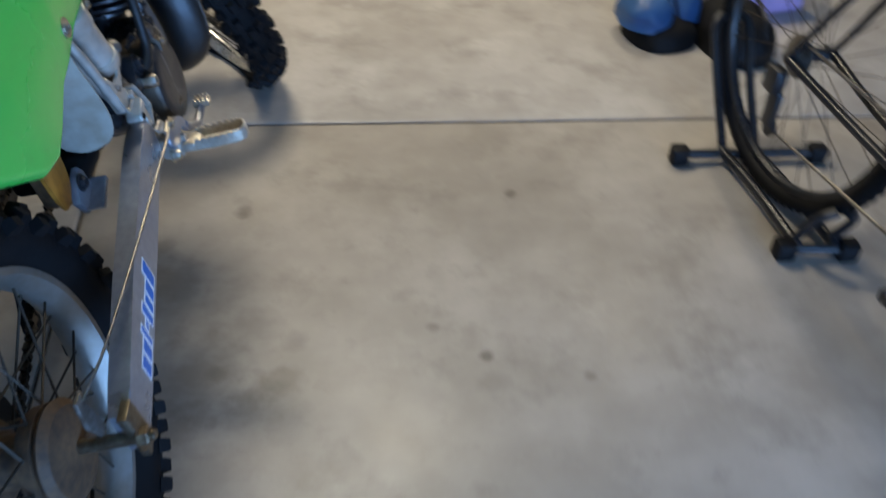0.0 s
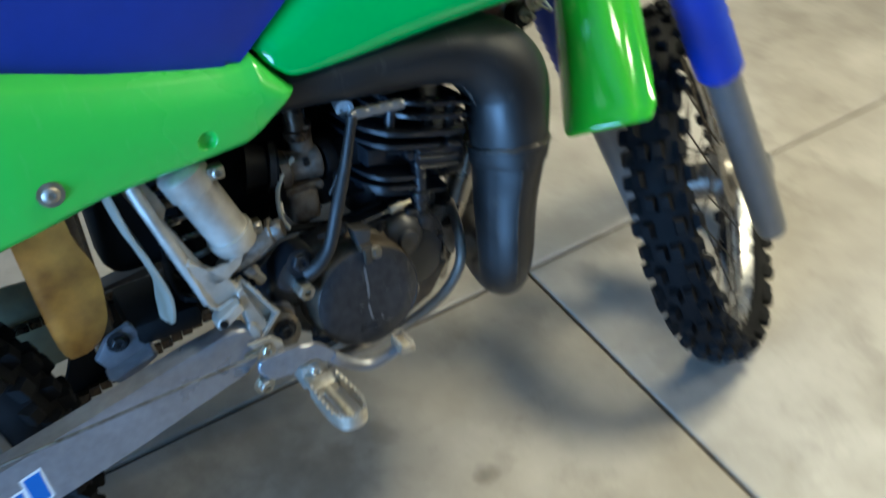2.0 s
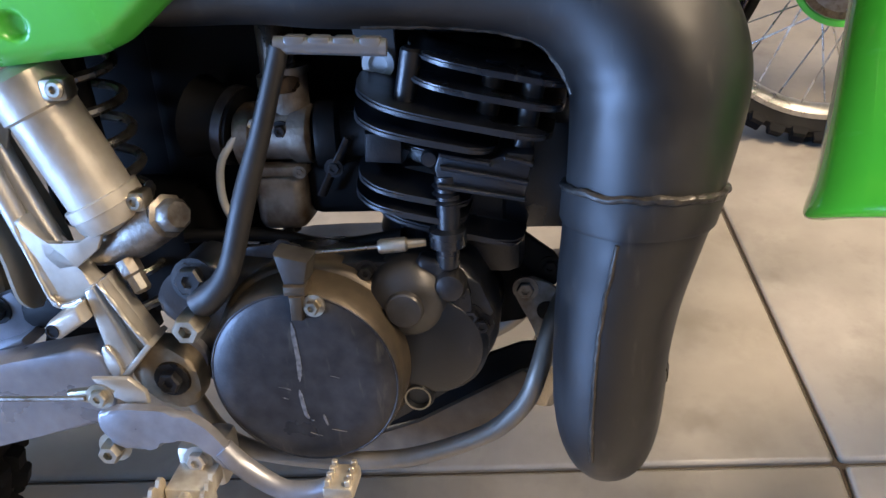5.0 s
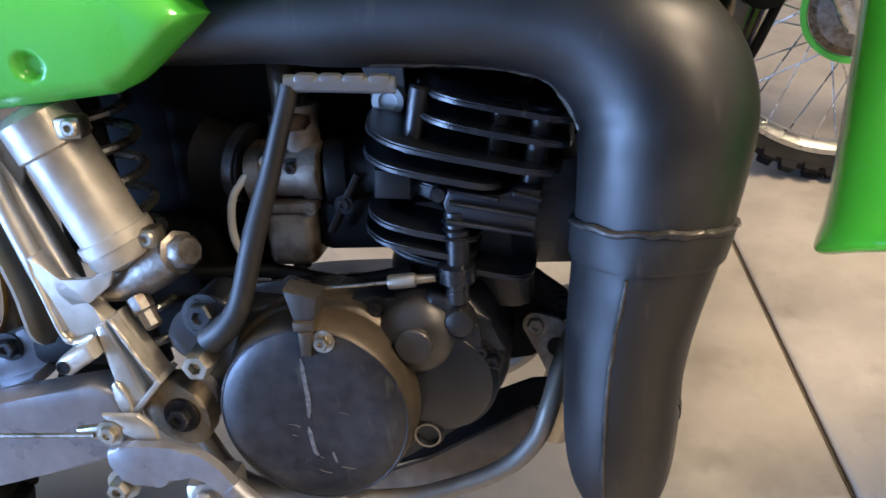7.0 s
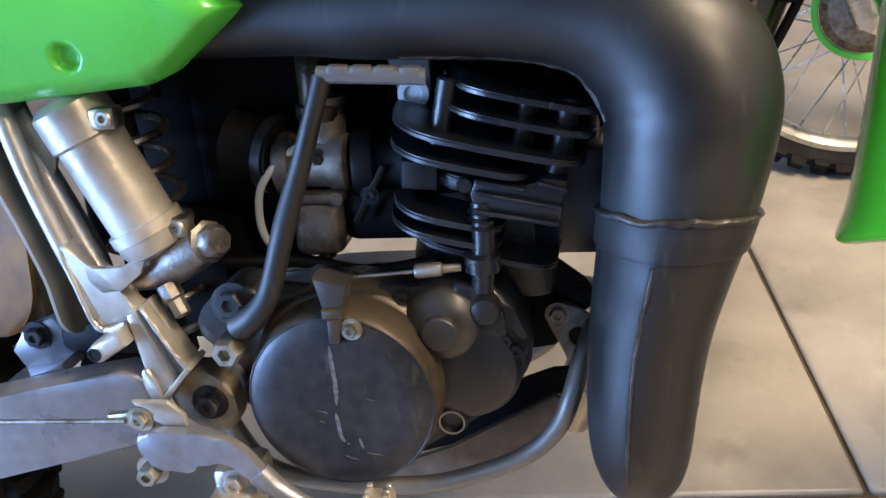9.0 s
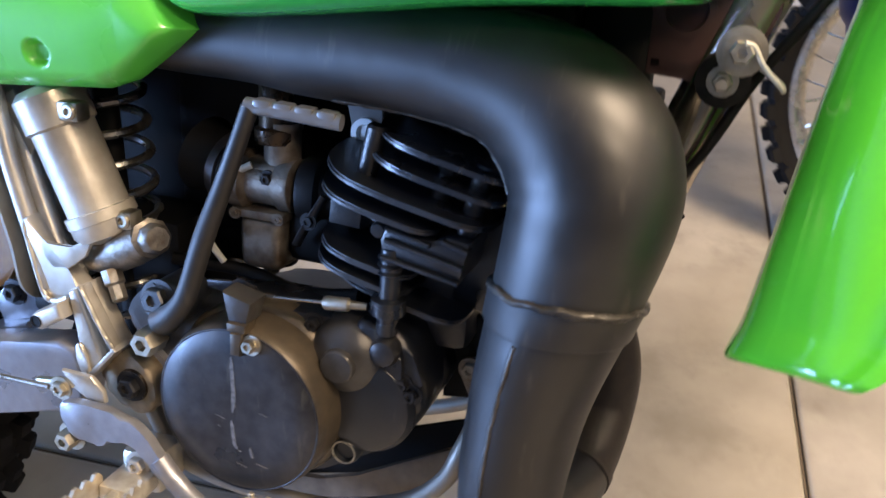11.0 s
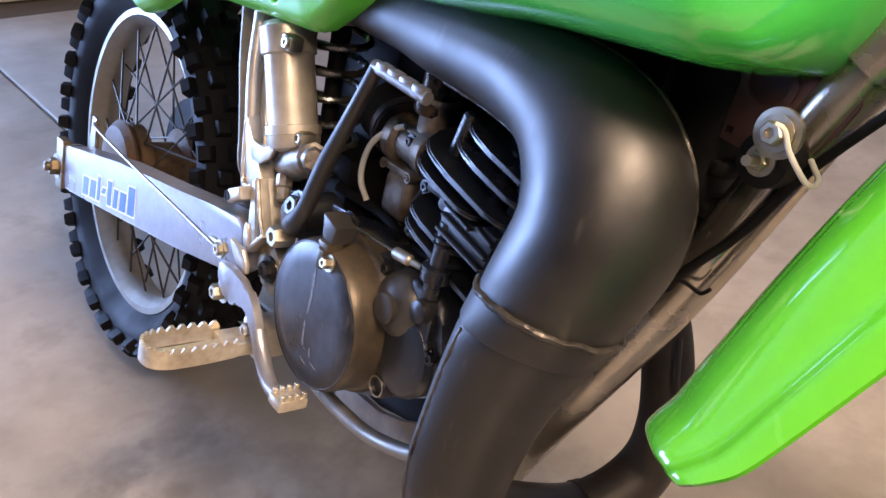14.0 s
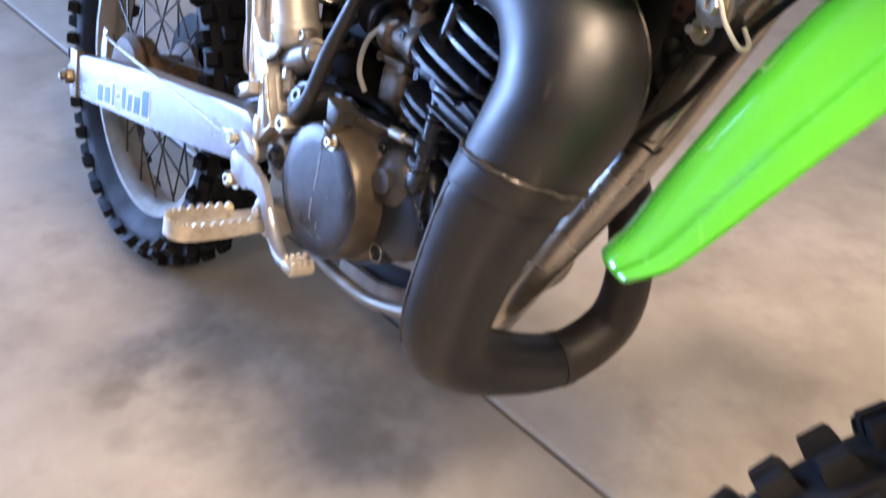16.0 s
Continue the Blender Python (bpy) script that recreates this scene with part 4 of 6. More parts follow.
bm = bmesh.new()
box(bm, (-0.06, 0.775, 0.49), (0.055, 0.872, 0.585), 0.012, 2)
part("cylinder_base", bm, ENGINE, engine)
for y, z in ((0.7575, 0.5155), (0.834, 0.479), (0.842, 0.471), (0.818, 0.425), (0.648, 0.40)):
    bm = bmesh.new()
    bolt(bm, (0.098, y, z), (1, 0, 0), 0.006, 0.007)
    part("bolt", bm, COVER, engine)
# kick starter boss and lever
bm = bmesh.new()
plate(bm, round_outline([(0.602, 0.496), (0.607, 0.516), (0.621, 0.530), (0.637, 0.538), (0.656, 0.527), (0.650, 0.505), (0.634, 0.492), (0.618, 0.482)], 4), 0.085, 0.126, 0.006, 3)
part("kick_boss", bm, ENGINE, engine)
bm = bmesh.new()
bolt(bm, (0.126, 0.6335, 0.5225), (1, 0, 0.2), 0.011, 0.010)
part("boss_bolt", bm, ENGINE, engine)
bm = bmesh.new()
bolt(bm, (0.126, 0.630, 0.490), (1, 0, 0), 0.0115, 0.022, False)
part("shaft_nut", bm, ZINC, engine)
bm = bmesh.new()
sweep(bm, [(0.130, 0.640, 0.507, 0.0125), (0.137, 0.652, 0.516, 0.0105), (0.140, 0.664, 0.529, 0.0088), (0.141, 0.6735, 0.5465, 0.0082), (0.141, 0.689, 0.5895, 0.0082), (0.139, 0.705, 0.6295, 0.0073), (0.136, 0.7185, 0.667, 0.0066), (0.134, 0.7262, 0.689, 0.0066)], 0.008, 16, 4)
kick = part("kick_lever", bm, PIPE, moto, "black kick-start lever with worn folding end")
bm = bmesh.new()
pts = [(0.1345, 0.7235, 0.6900), (0.1335, 0.745, 0.6888), (0.132, 0.770, 0.6868), (0.130, 0.7945, 0.6848)]
sweep(bm, pts, 0.0058, 16, 3)
for a in (0.19, 0.41, 0.63, 0.86):
    c = Vector(pts[0]).lerp(Vector(pts[-1]), a)
    box(bm, (-0.0068, -0.0058, -0.0036), (0.0068, 0.0058, 0.0066), 0.0018, 2, along(c, Vector(pts[-1]) * 2 - c))
part("kick_pedal", bm, GREY_FORK, kick, "worn grey folding kick pedal")

# cylinder and head fins
def fin(y0, y1, w, z, th):
    bm = bmesh.new()
    yc, h = (y0 + y1) / 2, (y1 - y0) / 2
    pts = []
    for a in np.linspace(0, 2 * math.pi, 40, endpoint=False):
        c, s = math.cos(a), math.sin(a)
        e = 2 / (3.0 if s < 0 else 9.0)
        pts.append((math.copysign(abs(c) ** e, c) * w, yc + math.copysign(abs(s) ** e, s) * h))
    lo = [bm.verts.new((x, y, z - th / 2)) for x, y in pts]
    hi = [bm.verts.new((x, y, z + th / 2)) for x, y in pts]
    fs = [bm.faces.new(lo[::-1]), bm.faces.new(hi)]
    for k in range(len(pts)):
        bm.faces.new((lo[k], lo[(k + 1) % len(pts)], hi[(k + 1) % len(pts)], hi[k]))
    bmesh.ops.bevel(bm, geom=list({e for f in fs for e in f.edges}), offset=th * 0.32, segments=2, affect="EDGES")
    return bm


TILT = Matrix.Translation((0, 0.83, 0.56)) @ Matrix.Rotation(radians(-12.5), 4, "X")
bm = bmesh.new()
lathe(bm, [(0.05, -0.07), (0.056, -0.06), (0.056, 0.06), (0.045, 0.09), (0.03, 0.112), (0.01, 0.116)], 32, TILT @ Matrix.Translation((0, -0.012, 0)) @ Matrix.Rotation(radians(-90), 4, "Y"))
cyl = part("cylinder", bm, ENGINE, moto, "black finned air-cooled cylinder")
for u0, u1, w, v, th in ((-0.062, 0.060, 0.108, 0.1045, 0.0042), (-0.064, 0.058, 0.112, 0.0885, 0.0042), (-0.096, 0.054, 0.118, 0.0690, 0.0045), (-0.094, 0.018, 0.116, 0.0525, 0.0045), (-0.072, 0.040, 0.079, 0.0330, 0.0045), (-0.086, 0.006, 0.106, 0.0075, 0.0045), (-0.086, 0.006, 0.106, -0.0060, 0.0045), (-0.074, 0.05, 0.094, -0.0185, 0.0045)):
    part("fin", fin(u0, u1, w, v, th), ENGINE, cyl, m=TILT)
for u, x, v0, v1 in ((-0.052, 0.086, 0.060, 0.106), (0.006, 0.080, 0.066, 0.106), (0.034, 0.088, 0.055, 0.106)):
    bm = bmesh.new()
    lathe(bm, [(0.0078, v0), (0.0078, v1), (0.006, v1 + 0.002)], 16, TILT @ Matrix.Translation((x, u, 0)) @ Matrix.Rotation(radians(-90), 4, "Y"))
    part("head_stud", bm, ENGINE, cyl)
bm = bmesh.new()
box(bm, (-0.045, 0.845, 0.527), (0.055, 0.925, 0.615), 0.012, 2)
part("exhaust_port", bm, ENGINE, cyl)
bm = bmesh.new()
plate(bm, [(0.762, 0.617), (0.790, 0.614), (0.788, 0.592), (0.760, 0.594)], 0.03, 0.082, 0.004)
part("port_boss", bm, ENGINE, cyl)
bm = bmesh.new()
plate(bm, [(0.8195, 0.6085), (0.855, 0.6000), (0.866, 0.6070), (0.8835, 0.6047), (0.877, 0.5735), (0.8175, 0.5841), (0.8150, 0.5967)], 0.05, 0.1065, 0.002)
valve = part("valve_cover", bm, ENGINE, cyl, "ribbed black side cover")
for (y0, z0), (y1, z1) in (((0.8200, 0.5985), (0.8800, 0.5857)), ((0.8172, 0.5852), (0.8772, 0.5741)), ((0.8640, 0.6045), (0.8834, 0.5985)), ((0.8198, 0.6078), (0.8545, 0.5995))):
    bm = bmesh.new()
    plate(bm, [(y0, z0 - 0.0016), (y1, z1 - 0.0016), (y1, z1 + 0.0014), (y0, z0 + 0.0014)], 0.100, 0.1115, 0.0008, 1)
    part("rib", bm, ENGINE, valve)
bm = bmesh.new()
lathe(bm, [(0.0062, 0), (0.0062, 0.006), (0.005, 0.008), (0.002, 0.0082)], 18, along((0.096, 0.8115, 0.6025), (1.1, 0.8115, 0.6025)))
part("bolt", bm, COVER, valve)
bm = bmesh.new()
sweep(bm, [(0.100, 0.8225, 0.590), (0.100, 0.822, 0.560), (0.098, 0.819, 0.52)], 0.0085, 14, 2)
for k in range(3):
    lathe(bm, [(0.0085, -0.0018), (0.0108, 0), (0.0085, 0.0018)], 14, along((0.100, 0.8222, 0.583 - k * 0.006), (0.100, 0.8222, 0)))
lathe(bm, [(0.0085, 0), (0.0135, 0.002), (0.0135, 0.014), (0.009, 0.016)], 16, along((0.0995, 0.8205, 0.551), (0.098, 0.8195, 0.5)))
part("breather_tube", bm, ENGINE, cyl)
bm = bmesh.new()
plate(bm, [(0.745, 0.684), (0.7785, 0.684), (0.7785, 0.656), (0.7745, 0.6475), (0.7645, 0.6425), (0.7560, 0.6470), (0.7520, 0.656)], 0.016, 0.021, 0.0015)
stay = part("head_stay", bm, GREY_FORK, moto, "grey head stay bracket")
bm = bmesh.new()
lathe(bm, [(0.0125, 0), (0.0125, 0.003), (0.0075, 0.0035), (0.006, 0.001)], 24, along((0.021, 0.7645, 0.654), (1.02, 0.7645, 0.654)))
part("washer", bm, DECAL_WHITE, stay, "pale washer")
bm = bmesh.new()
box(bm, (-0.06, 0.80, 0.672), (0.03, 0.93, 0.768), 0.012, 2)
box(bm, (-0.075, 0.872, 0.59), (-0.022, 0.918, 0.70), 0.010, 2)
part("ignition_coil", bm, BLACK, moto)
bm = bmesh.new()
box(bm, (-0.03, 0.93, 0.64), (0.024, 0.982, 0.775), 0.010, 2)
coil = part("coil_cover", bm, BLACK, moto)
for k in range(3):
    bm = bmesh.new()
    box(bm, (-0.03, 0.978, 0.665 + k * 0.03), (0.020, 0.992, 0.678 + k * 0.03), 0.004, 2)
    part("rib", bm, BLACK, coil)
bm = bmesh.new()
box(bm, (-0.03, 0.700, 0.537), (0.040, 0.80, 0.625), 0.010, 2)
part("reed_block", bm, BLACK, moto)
# throttle linkage beside the intake
bm = bmesh.new()
sweep(bm, [(0.050, 0.742, 0.604), (0.052, 0.729, 0.582), (0.050, 0.716, 0.559)], 0.0042, 10, 3, flat=0.6)
bolt(bm, (0.053, 0.729, 0.582), (1, 0, 0), 0.005, 0.004)
part("linkage_arm", bm, ENGINE, moto)
bm = bmesh.new()
sweep(bm, [(0.06, 0.60, 0.53), (0.04, 0.66, 0.522), (0.05, 0.72, 0.516), (0.06, 0.78, 0.528)], 0.006, 10, 4)
part("vent_hose", bm, BLACK, moto, "thin black rubber hose")
# clutch cable
bm = bmesh.new()
sweep(bm, [(0.115, 0.700, 0.5366), (0.110, 0.745, 0.538), (0.1035, 0.795, 0.5398)], 0.0015, 8, 2)
cable = part("clutch_cable", bm, ALLOY, moto)
bm = bmesh.new()
lathe(bm, [(0.004, 0), (0.0055, 0.002), (0.0055, 0.02), (0.0035, 0.022), (0.003, 0.035)], 12, along((0.1075, 0.770, 0.539), (0.102, 0.807, 0.540)))
part("cable_end", bm, ZINC, cable)
bm = bmesh.new()
plate(bm, [(0.668, 0.540), (0.700, 0.544), (0.712, 0.541), (0.712, 0.533), (0.70, 0.530), (0.668, 0.534)], 0.106, 0.110, 0.001)
bolt(bm, (0.110, 0.700, 0.538), (1, 0, 0), 0.006, 0.006)
part("clutch_lever", bm, COVER, moto)

# carburettor, boots and air box
bm = bmesh.new()
lathe(bm, [(0.022, -0.03), (0.026, -0.028), (0.026, -0.016), (0.020, -0.012), (0.020, 0.012), (0.023, 0.016), (0.023, 0.028), (0.020, 0.03)], 28, along((0.035, 0.682, 0.605), (0.035, 1.682, 0.598)))
box(bm, (0.014, 0.652, 0.590), (0.050, 0.704, 0.626), 0.009, 3)
lathe(bm, [(0.0155, -0.02), (0.0155, 0.022), (0.017, 0.024), (0.017, 0.030)], 24, along((0.032, 0.694, 0.628), (0.032, 0.697, 0.8)))
carb = part("carburettor", bm, DIRTY_CAST, moto, "dirty cast alloy carburettor with stains")
bm = bmesh.new()
box(bm, (0.010, 0.660, 0.529), (0.052, 0.702, 0.578), 0.010, 3)
lathe(bm, [(0.008, 0), (0.008, 0.008), (0.006, 0.010)], 6, along((0.031, 0.681, 0.531), (0.031, 0.681, 0)))
part("float_bowl", bm, DIRTY_CAST, carb)
bm = bmesh.new()
box(bm, (0.006, 0.656, 0.576), (0.055, 0.707, 0.584), 0.002)
for yy in (0.661, 0.702):
    bolt(bm, (0.055, yy, 0.580), (1, 0, 0), 0.0035, 0.003)
part("bowl_flange", bm, DIRTY_CAST, carb)
bm = bmesh.new()
lathe(bm, [(0.016, 0.0), (0.0175, 0.004), (0.0175, 0.012), (0.014, 0.014), (0.014, 0.05), (0.010, 0.056)], 24, along((0.036, 0.690, 0.640), (0.034, 0.694, 1)))
part("carb_cap", bm, OILY, carb, "stained brown carburettor top")
bm = bmesh.new()
lathe(bm, [(0.025, 0), (0.027, 0.003), (0.027, 0.016), (0.023, 0.02), (0.023, 0.035), (0.034, 0.05)], 28, along((0.032, 0.712, 0.602), (0.015, 0.80, 0.60)))
part("intake_boot", bm, BLACK, carb)
bm = bmesh.new()
lathe(bm, [(0.030, 0), (0.030, 0.012), (0.026, 0.014), (0.030, 0.03), (0.034, 0.04)], 28, along((0.035, 0.656, 0.612), (0.0, 0.5, 0.64)))
part("air_boot", bm, BLACK, carb)
bm = bmesh.new()
lathe(bm, [(0.0315, 0), (0.032, 0.008), (0.030, 0.009)], 28, along((0.035, 0.653, 0.612), (0.0, 0.5, 0.64)))
part("boot_clamp", bm, COVER, carb)
bm = bmesh.new()
sweep(bm, [(0.050, 0.675, 0.622), (0.056, 0.660, 0.613), (0.062, 0.645, 0.595), (0.0645, 0.6405, 0.574), (0.064, 0.642, 0.553), (0.058, 0.650, 0.535)], 0.0032, 10, 4)
part("overflow_hose", bm, HOSE, carb, "yellowed clear plastic overflow hose")
bm = bmesh.new()
bolt(bm, (0.050, 0.690, 0.612), (1, 0, 0), 0.005, 0.006)
part("idle_screw", bm, COVER, carb)
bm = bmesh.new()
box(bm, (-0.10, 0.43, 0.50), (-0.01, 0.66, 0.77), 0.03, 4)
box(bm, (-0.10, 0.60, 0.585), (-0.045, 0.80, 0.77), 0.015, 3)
# black bodies added to keep the space behind the carburettor dark
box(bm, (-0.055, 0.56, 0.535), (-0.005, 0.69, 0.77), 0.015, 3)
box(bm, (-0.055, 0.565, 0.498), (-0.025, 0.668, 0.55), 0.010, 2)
part("air_box", bm, BLACK, moto, "black plastic air box with added filler blocks")
# shock
bm = bmesh.new()
pts = [(0.044 + 0.034 * math.cos(a), 0.541 + 0.034 * math.sin(a) - 0.02 * a / 56, 0.47 + a * 0.0043) for a in np.linspace(0, 56, 260)]
sweep(bm, pts, 0.0042, 8, 1)
part("shock_spring", bm, SPRING, moto, "worn dark coil shock spring")
bm = bmesh.new()
sweep(bm, [(0.044, 0.544, 0.44, 0.012), (0.044, 0.534, 0.58, 0.009), (0.044, 0.524, 0.72, 0.012)], 0.012, 16, 2)
part("shock_body", bm, BLACK, moto)
# remote reservoir
RA, RB = Vector((0.107, 0.5275, 0.669)), Vector((0.103, 0.5715, 0.561))
bm = bmesh.new()
ln = (RB - RA).length
lathe(bm, [(0.012, -0.012), (0.023, -0.010), (0.0285, -0.004), (0.0285, 0.022), (0.0256, 0.024), (0.0256, ln - 0.022), (0.0275, ln - 0.02), (0.0275, ln - 0.006), (0.025, ln), (0.01, ln + 0.006)], 36, along(RA, RB))
res = part("shock_reservoir", bm, SILVER, moto, "brushed silver shock reservoir cylinder")
for at in ((0.1235, 0.5625, 0.6655), (0.1105, 0.5945, 0.5785)):
    bm = bmesh.new()
    box(bm, (at[0] - 0.012, at[1] - 0.012, at[2] - 0.008), (at[0] + 0.004, at[1] + 0.008, at[2] + 0.008), 0.003)
    lathe(bm, [(0.0068, 0), (0.0068, 0.005), (0.005, 0.0065), (0.0028, 0.0065), (0.0024, 0.004)], 18, along(at, Vector(at) + Vector((1, 0, 0.1))))
    part("clamp_bolt", bm, ZINC, res)
bm = bmesh.new()
ax = (RB - RA).normalized()
lathe(bm, [(0.0250, 0), (0.0288, 0.001), (0.0288, 0.010), (0.0250, 0.011)], 36, along(RA + ax * (ln * 0.80), RB + ax))
part("band", bm, SILVER, res)
bm = bmesh.new()
sweep(bm, [(0.098, 0.545, 0.532, 0.010), (0.100, 0.568, 0.542, 0.017), (0.103, 0.592, 0.554, 0.018), (0.104, 0.608, 0.562, 0.016)], 0.02, 20, 2)
lathe(bm, [(0.016, 0), (0.017, 0.004), (0.013, 0.006), (0.013, 0.014), (0.010, 0.018)], 8, along((0.104, 0.611, 0.564), (0.155, 0.70, 0.59)))
part("reservoir_end", bm, CAST, res, "cast alloy reservoir fitting")
bm = bmesh.new()
lathe(bm, [(0.009, 0), (0.009, 0.012), (0.007, 0.014), (0.007, 0.026), (0.005, 0.028)], 8, along((0.110, 0.575, 0.532), (0.118, 0.592, 0.500)))
part("damping_adjuster", bm, CAST, res)
bm = bmesh.new()
plate(bm, [(0.517, 0.554), (0.535, 0.5505), (0.551, 0.5512), (0.561, 0.5600), (0.570, 0.5578), (0.564, 0.5463), (0.545, 0.5325), (0.530, 0.5302), (0.521, 0.540)], 0.121, 0.126, 0.0015)
part("reservoir_bracket", bm, SILVER, moto)
bm = bmesh.new()
plate(bm, round_outline([(0.5525, 0.466), (0.5600, 0.470), (0.5665, 0.445), (0.5590, 0.441)], 3), 0.126, 0.136, 0.002)
part("cable_clip", bm, SILVER, bracket)
# cream mud flap and rusty link behind the frame tube
bm = bmesh.new()
flap = smooth_path([(0.71, 0.438, 0.050, 0.119), (0.626, 0.452, 0.042, 0.119), (0.585, 0.464, 0.039, 0.119), (0.54, 0.475, 0.032, 0.118), (0.515, 0.476, 0.026, 0.116), (0.497, 0.474, 0.023, 0.110), (0.484, 0.473, 0.028, 0.098), (0.478, 0.472, 0.042, 0.082)], 4)
secs = []
for z, y, x0, x1 in flap:
    face = [(x, y + 0.006 * (2 * (x - x0) / (x1 - x0) - 1) ** 2 - 0.004) for x in np.linspace(x0, x1, 13)]
    secs.append([(x, yy, z) for x, yy in face] + [(x, yy + 0.003, z) for x, yy in face[::-1]])
loft(bm, secs)
part("mud_flap", bm, CREAM, moto, "yellowed cream plastic mud flap", 50)
bm = bmesh.new()
box(bm, (0.0, 0.388, 0.44), (0.042, 0.415, 0.70), 0.005, 2)
box(bm, (0.006, 0.412, 0.46), (0.012, 0.420, 0.68), 0.002, 2)
part("link_rod", bm, RUST, moto, "rusty brown steel suspension link")
bm = bmesh.new()
plate(bm, round_outline([(0.345, 0.68), (0.396, 0.68), (0.404, 0.61), (0.418, 0.560), (0.416, 0.52), (0.410, 0.488), (0.392, 0.462), (0.373, 0.456), (0.354, 0.463), (0.346, 0.54)], 4), 0.044, 0.050, 0.002)
part("chain_guard", bm, YELLOWED, moto, "oil-yellowed plastic chain guard")
bm = bmesh.new()
plate(bm, round_outline([(0.16, 0.44), (0.22, 0.49), (0.30, 0.505), (0.375, 0.495), (0.41, 0.45), (0.40, 0.39), (0.30, 0.37), (0.20, 0.38)], 4), -0.090, -0.084, 0.002)
part("chain_cover", bm, OLIVE, moto, "olive translucent plastic chain cover")
bm = bmesh.new()
plate(bm, round_outline([(0.30, 0.285), (0.335, 0.265), (0.36, 0.305), (0.44, 0.362), (0.462, 0.40), (0.430, 0.430), (0.375, 0.435), (0.35, 0.35)], 3), -0.092, -0.080, 0.003)
part("chain_guide", bm, BLACK, moto, "worn black plastic chain guide")
for y0, z0, y1, z1 in ((0.024, 0.435, 0.66, 0.468), (0.040, 0.221, 0.66, 0.408)):
    bm = bmesh.new()
    for k in range(40):
        a, b = (y0 + (y1 - y0) * k / 40, z0 + (z1 - z0) * k / 40), (y0 + (y1 - y0) * (k + 0.94) / 40, z0 + (z1 - z0) * (k + 0.94) / 40)
        w = 0.004 + 0.001 * (k % 2)
        box(bm, (-0.076 + 0.002 * (k % 2), a[0], a[1] - w), (-0.064 - 0.002 * (k % 2), b[0], b[1] + w), 0, 1)
    part("chain_run", bm, OILY, moto, "oily brown drive chain", 0)
bm = bmesh.new()
sweep(bm, [(0.055, 0.425, 0.70, 0.018), (0.055, 0.428, 0.655, 0.018), (0.055, 0.43, 0.640, 0.008)], 0.018, 16, 2)
part("rubber_plug", bm, BLACK, moto)
bm = bmesh.new()
plate(bm, [(0.3837, 0.4457), (0.3982, 0.4171), (0.429, 0.429), (0.4455, 0.4405), (0.4429, 0.4628), (0.4309, 0.4793), (0.4008, 0.4682)], 0.044, 0.058, 0.004)
linkage = part("linkage_bracket", bm, SILVER_ARM, moto)
bm = bmesh.new()
plate(bm, [(0.390, 0.4275), (0.402, 0.4175), (0.432, 0.4275), (0.452, 0.4385), (0.447, 0.4460), (0.429, 0.4375), (0.400, 0.4290)], 0.052, 0.082, 0.003)
part("bracket_foot", bm, SILVER_ARM, linkage)
bm = bmesh.new()
bolt(bm, (0.058, 0.414, 0.462), (1, 0, 0), 0.009, 0.009)
part("bolt", bm, COVER, linkage)
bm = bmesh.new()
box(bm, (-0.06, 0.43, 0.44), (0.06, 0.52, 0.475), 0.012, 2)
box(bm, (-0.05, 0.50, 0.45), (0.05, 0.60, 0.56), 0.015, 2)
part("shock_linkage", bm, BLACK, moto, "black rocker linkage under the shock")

# ---- brake pedal and peg ----
bm = bmesh.new()
plate(bm, round_outline([(0.549, 0.420), (0.556, 0.4267), (0.582, 0.4283), (0.613, 0.4255), (0.634, 0.4134), (0.649, 0.3933), (0.662, 0.376), (0.652, 0.370), (0.639, 0.3825), (0.6275, 0.4004), (0.610, 0.405), (0.598, 0.396), (0.5795, 0.391), (0.562, 0.3957), (0.550, 0.407)], 3), 0.148, 0.157, 0.0035, 3)
pedal = part("brake_pedal", bm, SILVER_ARM, moto, "silver rear brake pedal")
bm = bmesh.new()
sweep(bm, [(0.152, 0.644, 0.392, 0.008), (0.153, 0.660, 0.374, 0.0085), (0.157, 0.688, 0.359, 0.0078), (0.160, 0.712, 0.361, 0.0075), (0.163, 0.732, 0.370, 0.0075)], 0.008, 14, 5)
part("pedal_arm_end", bm, SILVER_ARM, pedal)
bm = bmesh.new()
box(bm, (0.150, 0.727, 0.368), (0.181, 0.750, 0.380), 0.003)
for k in range(4):
    for yy in (0.731, 0.746):
        box(bm, (0.152 + k * 0.0075, yy - 0.002, 0.379), (0.156 + k * 0.0075, yy + 0.002, 0.385), 0.0005, 1)
part("pedal_tip", bm, PEG, pedal)
bm = bmesh.new()
bolt(bm, (0.148, 0.5535, 0.389), (1, 0, 0), 0.009, 0.014)
part("pedal_bolt", bm, ZINC, pedal)
bm = bmesh.new()
plate(bm, [(0.545, 0.4485), (0.575, 0.4485), (0.587, 0.437), (0.588, 0.4265), (0.575, 0.424), (0.556, 0.434)], 0.140, 0.146, 0.002)
part("pedal_arm", bm, SILVER, pedal)
bm = bmesh.new()
sweep(bm, [(0.165, 0.55, 0.4435), (0.164, 0.44, 0.4400), (0.158, 0.30, 0.430), (0.145, 0.12, 0.415), (0.125, 0.04, 0.400)], 0.0021, 8, 4)
rod = part("brake_rod", bm, CAST, moto, "thin steel brake rod")
bm = bmesh.new()
plate(bm, [(0.535, 0.4475), (0.563, 0.4520), (0.571, 0.446), (0.563, 0.436), (0.535, 0.4410)], 0.157, 0.164, 0.002)
